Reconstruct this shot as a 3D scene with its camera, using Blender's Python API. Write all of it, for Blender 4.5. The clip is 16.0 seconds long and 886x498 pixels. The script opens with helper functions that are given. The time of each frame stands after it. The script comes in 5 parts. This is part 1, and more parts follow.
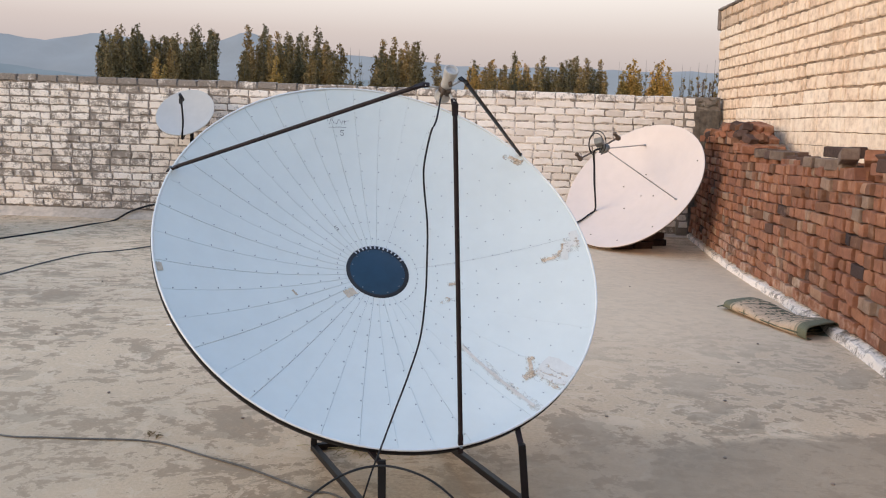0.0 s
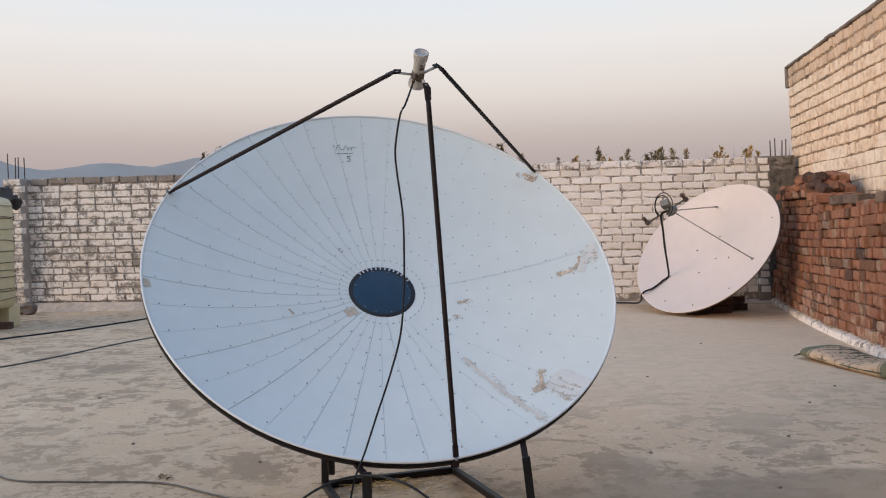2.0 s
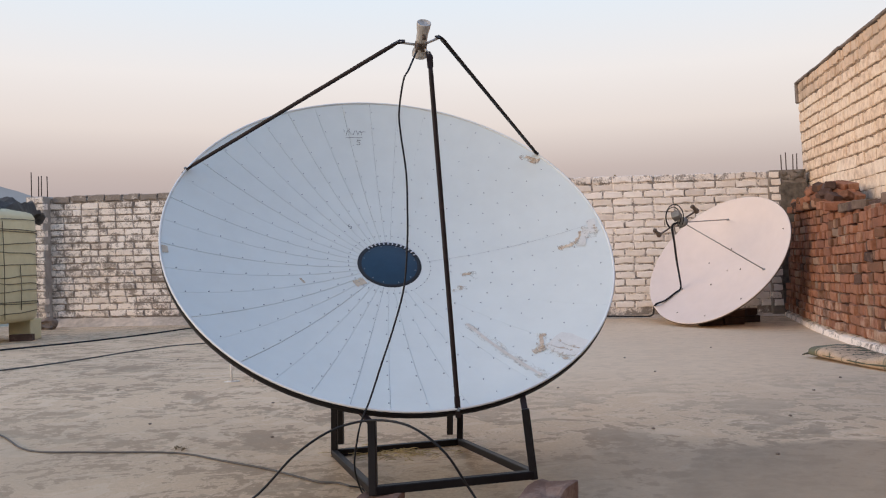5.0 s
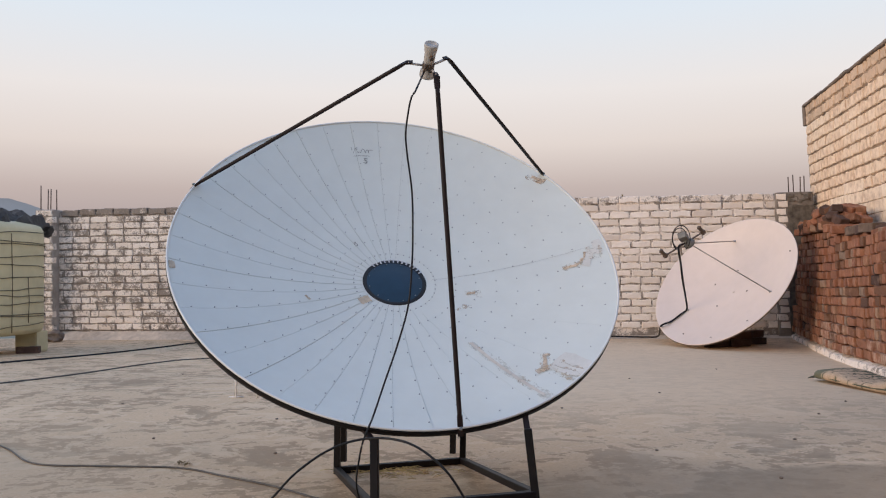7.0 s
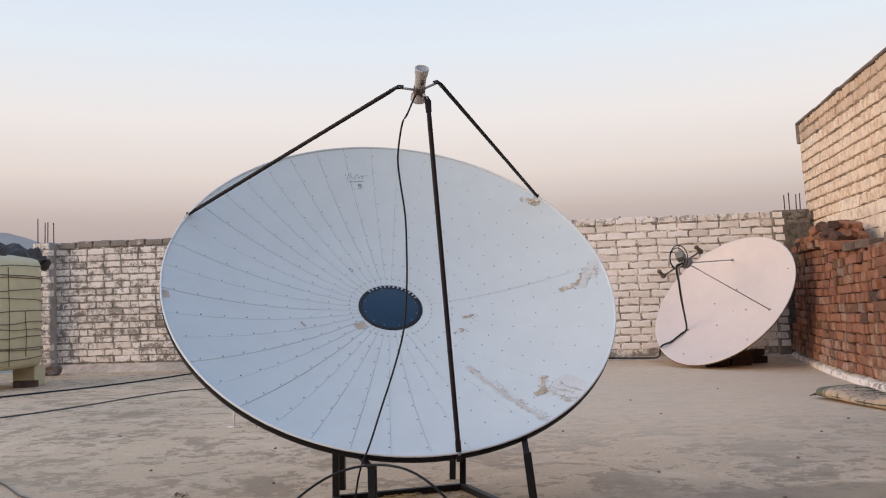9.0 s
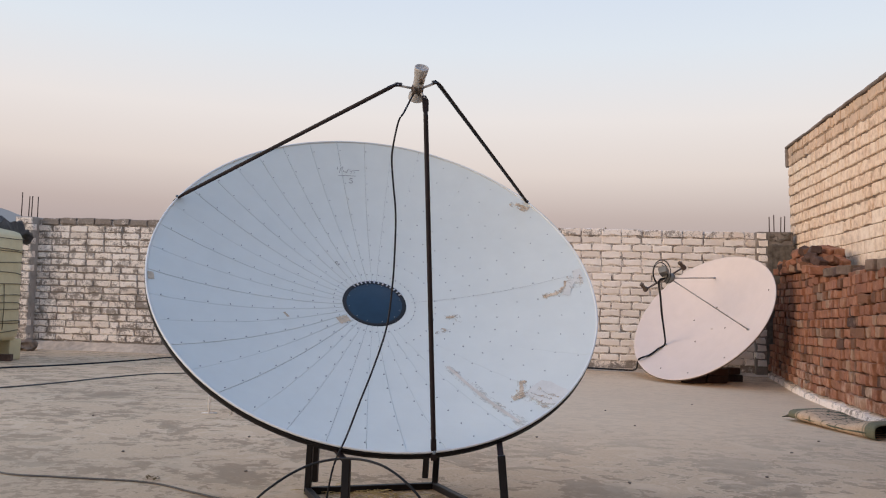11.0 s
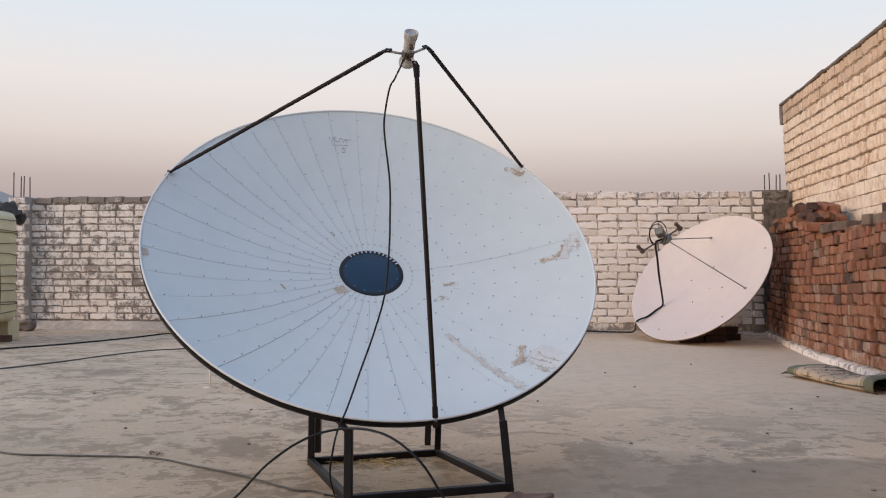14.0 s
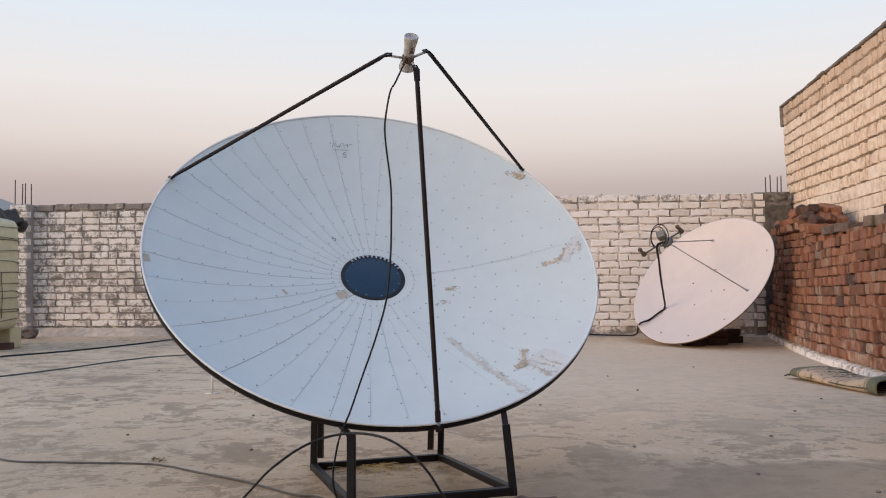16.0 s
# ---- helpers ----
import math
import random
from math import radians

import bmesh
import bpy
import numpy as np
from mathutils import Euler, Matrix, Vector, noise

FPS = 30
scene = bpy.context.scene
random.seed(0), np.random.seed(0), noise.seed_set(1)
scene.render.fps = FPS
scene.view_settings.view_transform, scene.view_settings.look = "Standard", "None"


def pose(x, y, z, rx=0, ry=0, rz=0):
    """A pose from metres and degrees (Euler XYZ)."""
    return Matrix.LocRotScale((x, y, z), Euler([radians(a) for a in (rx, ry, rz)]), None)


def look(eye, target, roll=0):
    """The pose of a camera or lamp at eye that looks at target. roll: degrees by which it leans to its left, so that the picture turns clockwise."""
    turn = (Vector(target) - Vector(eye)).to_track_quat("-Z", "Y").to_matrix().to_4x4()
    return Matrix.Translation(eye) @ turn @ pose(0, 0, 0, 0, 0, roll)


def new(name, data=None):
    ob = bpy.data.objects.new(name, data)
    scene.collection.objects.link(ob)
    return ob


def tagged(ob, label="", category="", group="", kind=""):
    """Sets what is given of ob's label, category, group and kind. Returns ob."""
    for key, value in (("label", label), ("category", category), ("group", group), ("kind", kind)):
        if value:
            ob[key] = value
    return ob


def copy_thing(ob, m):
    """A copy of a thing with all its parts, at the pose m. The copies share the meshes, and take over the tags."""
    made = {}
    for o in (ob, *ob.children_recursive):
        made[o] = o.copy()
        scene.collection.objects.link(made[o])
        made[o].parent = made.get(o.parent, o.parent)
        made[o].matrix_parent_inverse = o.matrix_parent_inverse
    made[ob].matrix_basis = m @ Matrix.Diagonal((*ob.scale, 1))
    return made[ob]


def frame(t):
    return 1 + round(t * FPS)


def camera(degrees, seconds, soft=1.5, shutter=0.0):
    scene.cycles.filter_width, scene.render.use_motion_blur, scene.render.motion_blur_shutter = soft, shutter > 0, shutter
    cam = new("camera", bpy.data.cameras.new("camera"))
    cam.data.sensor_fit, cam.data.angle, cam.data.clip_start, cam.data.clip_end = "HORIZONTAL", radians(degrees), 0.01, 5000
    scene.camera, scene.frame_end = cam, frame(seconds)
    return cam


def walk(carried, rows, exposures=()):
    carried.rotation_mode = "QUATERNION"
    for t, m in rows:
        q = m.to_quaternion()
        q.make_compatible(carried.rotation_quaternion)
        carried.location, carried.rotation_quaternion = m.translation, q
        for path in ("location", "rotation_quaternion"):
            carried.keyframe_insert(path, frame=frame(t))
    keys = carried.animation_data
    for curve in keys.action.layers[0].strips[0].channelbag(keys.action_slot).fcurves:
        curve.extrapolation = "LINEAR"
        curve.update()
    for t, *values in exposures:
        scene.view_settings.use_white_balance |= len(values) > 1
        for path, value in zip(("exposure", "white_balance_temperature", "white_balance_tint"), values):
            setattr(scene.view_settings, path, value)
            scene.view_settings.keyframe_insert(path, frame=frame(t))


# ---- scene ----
cam = camera(55.6, 16.0, soft=1.12)
LIGHT_ROWS = [(0, 0.33, 6480, 7.4), (0.5, 0.34, 6480, 7.4), (1.5, 0.25, 6480, 7.8), (2.0, 0.0, 6500, 9.2), (2.5, -0.10, 6600, 10.5), (3.0, -0.16, 6680, 11.5), (3.5, -0.03, 6640, 11.5), (4.2, 0.06, 6580, 11.3), (6.4, -0.05, 6600, 11.5), (8.3, 0.01, 6610, 11.7), (11.5, -0.07, 6650, 12), (16.0, 0.0, 6580, 11.3)]
PATH = [
    (0, (-0.605, -1.292, 1.162), (-0.597, 0.686, 0.868), 2.0),
    (0.5, (-0.57, -1.296, 1.173), (-0.604, 0.684, 0.891), 1.5),
    (1, (-0.437, -1.255, 1.168), (-0.553, 0.725, 0.908), 2.2),
    (1.5, (-0.373, -1.229, 1.113), (-0.552, 0.754, 0.922), -0.0),
    (2, (-0.32, -1.169, 0.868), (-0.534, 0.819, 0.812), -1.3),
    (2.5, (-0.298, -1.191, 0.759), (-0.511, 0.796, 0.836), -2.3),
    (3, (-0.295, -1.205, 0.708), (-0.504, 0.781, 0.808), -4.4),
    (3.5, (-0.294, -1.231, 0.678), (-0.466, 0.761, 0.723), -3.6),
    (4, (-0.284, -1.262, 0.678), (-0.499, 0.726, 0.675), -2.3),
    (6.5, (-0.269, -1.282, 0.685), (-0.542, 0.699, 0.744), -1.2),
    (7, (-0.266, -1.287, 0.684), (-0.533, 0.694, 0.743), -0.7),
    (7.5, (-0.262, -1.282, 0.683), (-0.507, 0.701, 0.757), -0.7),
    (8, (-0.262, -1.275, 0.682), (-0.497, 0.709, 0.762), -1.2),
    (8.5, (-0.256, -1.287, 0.687), (-0.497, 0.696, 0.78), -1.7),
    (9, (-0.256, -1.277, 0.679), (-0.518, 0.702, 0.798), -1.9),
    (11.5, (-0.264, -1.295, 0.677), (-0.484, 0.69, 0.796), 2.1),
    (12, (-0.254, -1.299, 0.683), (-0.473, 0.687, 0.779), 1.2),
    (12.5, (-0.258, -1.298, 0.683), (-0.482, 0.688, 0.761), 0.5),
    (13, (-0.256, -1.281, 0.679), (-0.466, 0.707, 0.737), -0.2),
    (13.5, (-0.263, -1.275, 0.676), (-0.468, 0.714, 0.721), -0.1),
    (14, (-0.265, -1.273, 0.675), (-0.481, 0.715, 0.719), -0.0),
    (14.5, (-0.263, -1.278, 0.674), (-0.485, 0.709, 0.729), -0.1),
    (15, (-0.265, -1.277, 0.674), (-0.489, 0.709, 0.737), 0.2),
    (15.5, (-0.266, -1.271, 0.673), (-0.486, 0.716, 0.735), -0.0),
    (16, (-0.266, -1.27, 0.673), (-0.485, 0.717, 0.728), -0.4),
]
walk(cam, [(t, look(eye, target, roll)) for t, eye, target, roll in PATH], LIGHT_ROWS)


# ---- world, light ----
world = bpy.data.worlds.new("world")
scene.world = world
world.use_nodes = True
wt = world.node_tree
wt.nodes.clear()
w_out = wt.nodes.new("ShaderNodeOutputWorld")
w_bg = wt.nodes.new("ShaderNodeBackground")
w_sky = wt.nodes.new("ShaderNodeTexSky")
w_sky.sky_type = "NISHITA"
w_sky.sun_disc = False
w_sky.sun_elevation = radians(3.0)
w_sky.sun_rotation = radians(240)
w_sky.dust_density = 2.0
w_tc = wt.nodes.new("ShaderNodeTexCoord")
w_sep = wt.nodes.new("ShaderNodeSeparateXYZ")
w_ramp = wt.nodes.new("ShaderNodeValToRGB")
w_mix = wt.nodes.new("ShaderNodeMix")
w_mix.data_type = "RGBA"
w_mix.inputs[0].default_value = 0.9
w_scale = wt.nodes.new("ShaderNodeVectorMath")
w_scale.operation = "SCALE"
w_scale.inputs[3].default_value = 0.12
stops = [(0.0, (0.30, 0.272, 0.298)), (0.05, (0.34, 0.288, 0.298)), (0.10, (0.465, 0.39, 0.375)), (0.15, (0.65, 0.582, 0.55)),
         (0.21, (0.715, 0.683, 0.672)), (0.29, (0.64, 0.705, 0.77)), (0.5, (0.45, 0.58, 0.80)), (1.0, (0.32, 0.47, 0.78))]
el = w_ramp.color_ramp.elements
while len(el) < len(stops):
    el.new(0.5)
for e, (p, c) in zip(el, stops):
    e.position = p
    e.color = (*c, 1)
L = wt.links.new
L(w_tc.outputs["Generated"], w_sep.inputs[0])
L(w_sep.outputs[2], w_ramp.inputs[0])
L(w_sky.outputs[0], w_scale.inputs[0])
L(w_scale.outputs[0], w_mix.inputs[6])
L(w_ramp.outputs[0], w_mix.inputs[7])
L(w_mix.outputs[2], w_bg.inputs[0])
L(w_bg.outputs[0], w_out.inputs[0])
w_bg.inputs[1].default_value = 1.29

sun = new("sun", bpy.data.lights.new("sun", "SUN"))
sun.data.energy = 2.2
sun.data.angle = radians(35)
sun.data.color = (1.0, 0.77, 0.56)
sun.matrix_world = look((-19, -11, 4.4), (0, 0, 0))


# ---- helpers of this scene ----
rnd = random.Random(7)


def smooth(a, b, x):
    t = min(1.0, max(0.0, (x - a) / (b - a)))
    return t * t * (3 - 2 * t)


def floor_z(x, y):
    """The roof falls a little towards the back wall."""
    return -0.11 * smooth(3.0, 7.5, y) + 0.004 * noise.noise((x * 0.7, y * 0.7, 0))


def mesh_of(name, bm, material):
    me = bpy.data.meshes.new(name)
    bm.to_mesh(me)
    bm.free()
    if material:
        me.materials.append(material)
    return me


def thing(name, loc, label, category, group=""):
    ob = new(name)
    ob.location = loc
    ob.empty_display_size = 0.1
    return tagged(ob, label, category, group)


def top_of(ob):
    while ob.parent:
        ob = ob.parent
    return ob


def part(name, bm, material, parent, label=""):
    """Links a bmesh, given in world metres, as one mesh under a thing or a part."""
    base = top_of(parent).location
    bmesh.ops.translate(bm, verts=bm.verts, vec=-base)
    ob = new(name, mesh_of(name, bm, material))
    ob.parent = parent
    return tagged(ob, label)


def piece(name, me, m, parent, label=""):
    """A part on a shared mesh, at the world pose m."""
    ob = new(name, me)
    ob.parent = parent
    ob.matrix_local = Matrix.Translation(-top_of(parent).location) @ m
    return tagged(ob, label)


def solid(name, bm, material, label, category="", group="", kind=""):
    return tagged(new(name, mesh_of(name, bm, material)), label, category, group, kind)


def add_box(bm, m, sx, sy, sz, bevel=0.0, seg=1):
    made = bmesh.ops.create_cube(bm, size=1)
    vs = made["verts"]
    bmesh.ops.transform(bm, matrix=m @ Matrix.Diagonal((sx, sy, sz, 1)), verts=vs)
    if bevel:
        es = list({e for v in vs for e in v.link_edges})
        bmesh.ops.bevel(bm, geom=es, offset=bevel, segments=seg, profile=0.7, affect="EDGES")
    return vs


def frame_along(d, up=(0, 0, 1)):
    d = Vector(d).normalized()
    u = Vector(up)
    if abs(d.dot(u)) > 0.95:
        u = Vector((1, 0, 0))
    x = u.cross(d).normalized()
    return x, d.cross(x), d


def add_tube(bm, pts, r, seg=8, cap=True, close=False):
    pts = [Vector(p) for p in pts]
    n = len(pts)
    rings = []
    for i, p in enumerate(pts):
        if close:
            d = pts[(i + 1) % n] - pts[i - 1]
        else:
            d = pts[min(i + 1, n - 1)] - pts[max(i - 1, 0)]
        x, y, _ = frame_along(d, (0.13, 0.21, 1))
        rr = r[i] if isinstance(r, (list, tuple)) else r
        rings.append([bm.verts.new(p + rr * (math.cos(a) * x + math.sin(a) * y)) for a in [2 * math.pi * k / seg for k in range(seg)]])
    for i in range(n if close else n - 1):
        a, b = rings[i], rings[(i + 1) % n]
        for k in range(seg):
            f = bm.faces.new((a[k], a[(k + 1) % seg], b[(k + 1) % seg], b[k]))
            f.smooth = True
    if cap and not close:
        bm.faces.new(rings[0][::-1])
        bm.faces.new(rings[-1])


def add_bar(bm, p0, p1, w0, t0, w1=None, t1=None, up=(0, 0, 1)):
    """A rectangular bar from p0 to p1, w wide and t thick."""
    w1, t1 = w1 or w0, t1 or t0
    p0, p1 = Vector(p0), Vector(p1)
    x, y, _ = frame_along(p1 - p0, up)
    q = []
    for p, w, t in ((p0, w0, t0), (p1, w1, t1)):
        q.append([bm.verts.new(p + x * (sx * w / 2) + y * (sy * t / 2)) for sx, sy in ((-1, -1), (1, -1), (1, 1), (-1, 1))])
    for k in range(4):
        bm.faces.new((q[0][k], q[0][(k + 1) % 4], q[1][(k + 1) % 4], q[1][k]))
    bm.faces.new(q[0][::-1])
    bm.faces.new(q[1])


def add_angle_iron(bm, p0, p1, w, t, up):
    """An L-shaped steel bar."""
    p0, p1 = Vector(p0), Vector(p1)
    x, y, _ = frame_along(p1 - p0, up)
    prof = [(0, 0), (w, 0), (w, t), (t, t), (t, w), (0, w)]
    q = [[bm.verts.new(p + x * (a - w / 2) + y * (b - w / 2)) for a, b in prof] for p in (p0, p1)]
    for k in range(6):
        bm.faces.new((q[0][k], q[0][(k + 1) % 6], q[1][(k + 1) % 6], q[1][k]))
    bm.faces.new(q[0][::-1])
    bm.faces.new(q[1])


def add_lathe(bm, m, prof, seg=24, close_ends=True):
    """Revolves (r, z) pairs round the z axis of m."""
    rings = []
    for r, z in prof:
        rings.append([bm.verts.new(m @ Vector((r * math.cos(a), r * math.sin(a), z))) for a in [2 * math.pi * k / seg for k in range(seg)]])
    for a, b in zip(rings, rings[1:]):
        for k in range(seg):
            f = bm.faces.new((a[k], a[(k + 1) % seg], b[(k + 1) % seg], b[k]))
            f.smooth = True
    if close_ends:
        bm.faces.new(rings[0][::-1])
        bm.faces.new(rings[-1])


def spline(ctrl, steps=8):
    """A smooth run of points through ctrl."""
    c = [Vector(p) for p in ctrl]
    c = [2 * c[0] - c[1]] + c + [2 * c[-1] - c[-2]]
    out = []
    for i in range(1, len(c) - 2):
        for k in range(steps):
            t = k / steps
            out.append(0.5 * (2 * c[i] + (c[i + 1] - c[i - 1]) * t + (2 * c[i - 1] - 5 * c[i] + 4 * c[i + 1] - c[i + 2]) * t * t
                              + (3 * c[i] - 3 * c[i + 1] + c[i + 2] - c[i - 1]) * t ** 3))
    out.append(c[-2])
    return out


# ---- materials ----
def nodes_of(name):
    m = bpy.data.materials.new(name)
    m.use_nodes = True
    nt = m.node_tree
    return m, nt, nt.nodes["Principled BSDF"]


def node(nt, kind, **kw):
    n = nt.nodes.new(kind)
    for k, v in kw.items():
        n.inputs[k].default_value = v
    return n


def noise_tex(nt, scale, detail=6.0, rough=0.6, stretch=(1, 1, 1), distort=0.0):
    g = nt.nodes.new("ShaderNodeNewGeometry")
    mp = nt.nodes.new("ShaderNodeMapping")
    mp.inputs["Scale"].default_value = stretch
    t = node(nt, "ShaderNodeTexNoise", Scale=scale, Detail=detail, Roughness=rough, Distortion=distort)
    nt.links.new(g.outputs["Position"], mp.inputs["Vector"])
    nt.links.new(mp.outputs[0], t.inputs["Vector"])
    return t.outputs["Fac"]


def ramp(nt, fac, stops):
    r = nt.nodes.new("ShaderNodeValToRGB")
    e = r.color_ramp.elements
    while len(e) < len(stops):
        e.new(0.5)
    for k, (p, c) in zip(e, stops):
        k.position = p
        k.color = (*c, 1) if len(c) == 3 else c
    nt.links.new(fac, r.inputs[0])
    return r.outputs[0]


def mix(nt, fac, a, b, blend="MIX"):
    m = nt.nodes.new("ShaderNodeMix")
    m.data_type = "RGBA"
    m.blend_type = blend
    for sock, val in ((0, fac), (6, a), (7, b)):
        if isinstance(val, bpy.types.NodeSocket):
            nt.links.new(val, m.inputs[sock])
        elif sock == 0:
            m.inputs[0].default_value = val
        else:
            m.inputs[sock].default_value = (*val, 1)
    return m.outputs[2]


def math_node(nt, op, a, b=0.0, clamp=False):
    n = nt.nodes.new("ShaderNodeMath")
    n.operation = op
    n.use_clamp = clamp
    for i, v in enumerate((a, b)):
        if isinstance(v, bpy.types.NodeSocket):
            nt.links.new(v, n.inputs[i])
        else:
            n.inputs[i].default_value = v
    return n.outputs[0]


def bump(nt, bsdf, height, strength=0.4, dist=0.01):
    b = node(nt, "ShaderNodeBump", Strength=strength, Distance=dist)
    nt.links.new(height, b.inputs["Height"])
    nt.links.new(b.outputs[0], bsdf.inputs["Normal"])


def piece_random(nt, islands):
    if islands:
        return nt.nodes.new("ShaderNodeNewGeometry").outputs["Random Per Island"]
    return nt.nodes.new("ShaderNodeObjectInfo").outputs["Random"]


def plain(name, col, rough=0.6, metal=0.0, vary=0.25, scale=30.0, relief=0.15, dist=0.002, gloss=0.5):
    m, nt, b = nodes_of(name)
    n1 = noise_tex(nt, scale, 5)
    n2 = noise_tex(nt, scale * 0.13, 3)
    s = math_node(nt, "ADD", math_node(nt, "MULTIPLY", n1, 0.5), math_node(nt, "MULTIPLY", n2, 0.5))
    lo = tuple(c * (1 - vary) for c in col)
    hi = tuple(min(1, c * (1 + vary)) for c in col)
    nt.links.new(ramp(nt, s, [(0.32, lo), (0.68, hi)]), b.inputs["Base Color"])
    b.inputs["Roughness"].default_value = rough
    b.inputs["Metallic"].default_value = metal
    b.inputs["Specular IOR Level"].default_value = gloss
    bump(nt, b, n1, relief, dist)
    return m


def whitewashed(name, islands, worn=0.535, dirt=0.088):
    """Flaking whitewash over brick, dirtier away from the right-hand pier."""
    m, nt, b = nodes_of(name)
    big = noise_tex(nt, 0.9, 5, 0.6, (1, 1, 1.3))
    mid = noise_tex(nt, 10.5, 6, 0.66)
    fine = noise_tex(nt, 60, 4, 0.7)
    r = piece_random(nt, islands)
    g = nt.nodes.new("ShaderNodeNewGeometry")
    sx = nt.nodes.new("ShaderNodeSeparateXYZ")
    nt.links.new(g.outputs["Position"], sx.inputs[0])
    away = nt.nodes.new("ShaderNodeMapRange")
    nt.links.new(sx.outputs[0], away.inputs[0])
    for k, v in ((1, 0.5), (2, -4.5), (3, -0.035), (4, dirt)):
        away.inputs[k].default_value = v
    paint = ramp(nt, mid, [(0.3, (0.815, 0.735, 0.665)), (0.7, (0.965, 0.90, 0.835))])
    paint = mix(nt, 1.0, paint, ramp(nt, r, [(0.0, (0.78, 0.745, 0.715)), (0.2, (0.93, 0.905, 0.88)), (1.0, (1, 1, 1))]), "MULTIPLY")
    bare = ramp(nt, fine, [(0.3, (0.10, 0.082, 0.070)), (0.7, (0.27, 0.222, 0.185))])
    wear = math_node(nt, "ADD", math_node(nt, "MULTIPLY", big, 0.18), math_node(nt, "MULTIPLY", mid, 0.58))
    wear = math_node(nt, "ADD", wear, math_node(nt, "MULTIPLY", fine, 0.30))
    wear = math_node(nt, "ADD", wear, away.outputs[0])
    wear = math_node(nt, "ADD", wear, math_node(nt, "MULTIPLY", math_node(nt, "GREATER_THAN", r, 0.965), 0.06))
    mask = ramp(nt, wear, [(worn + 0.065, (0, 0, 0)), (worn + 0.145, (0.9, 0.9, 0.9))])
    nt.links.new(mix(nt, mask, paint, bare), b.inputs["Base Color"])
    b.inputs["Roughness"].default_value = 0.92
    bump(nt, b, math_node(nt, "ADD", math_node(nt, "MULTIPLY", mid, 1.0), math_node(nt, "MULTIPLY", fine, 0.5)), 0.6, 0.008)
    return m


def brick_mat(name, islands, cols, dust=(0.42, 0.33, 0.27), dust_at=0.62):
    m, nt, b = nodes_of(name)
    r = piece_random(nt, islands)
    mid = noise_tex(nt, 14, 6, 0.65)
    fine = noise_tex(nt, 90, 4, 0.7)
    big = noise_tex(nt, 1.6, 4)
    stops = [(k / (len(cols) - 1), c) for k, c in enumerate(cols)]
    c = ramp(nt, r, stops)
    c = mix(nt, 0.75, c, ramp(nt, mid, [(0.3, (0.55, 0.5, 0.48)), (0.7, (1.15, 1.1, 1.08))]), "MULTIPLY")
    mask = ramp(nt, math_node(nt, "ADD", math_node(nt, "MULTIPLY", big, 0.5), math_node(nt, "MULTIPLY", mid, 0.5)), [(dust_at - 0.1, (0, 0, 0)), (dust_at + 0.08, (0.75, 0.75, 0.75))])
    nt.links.new(mix(nt, mask, c, dust), b.inputs["Base Color"])
    b.inputs["Roughness"].default_value = 0.95
    bump(nt, b, math_node(nt, "ADD", mid, math_node(nt, "MULTIPLY", fine, 0.6)), 0.7, 0.006)
    return m


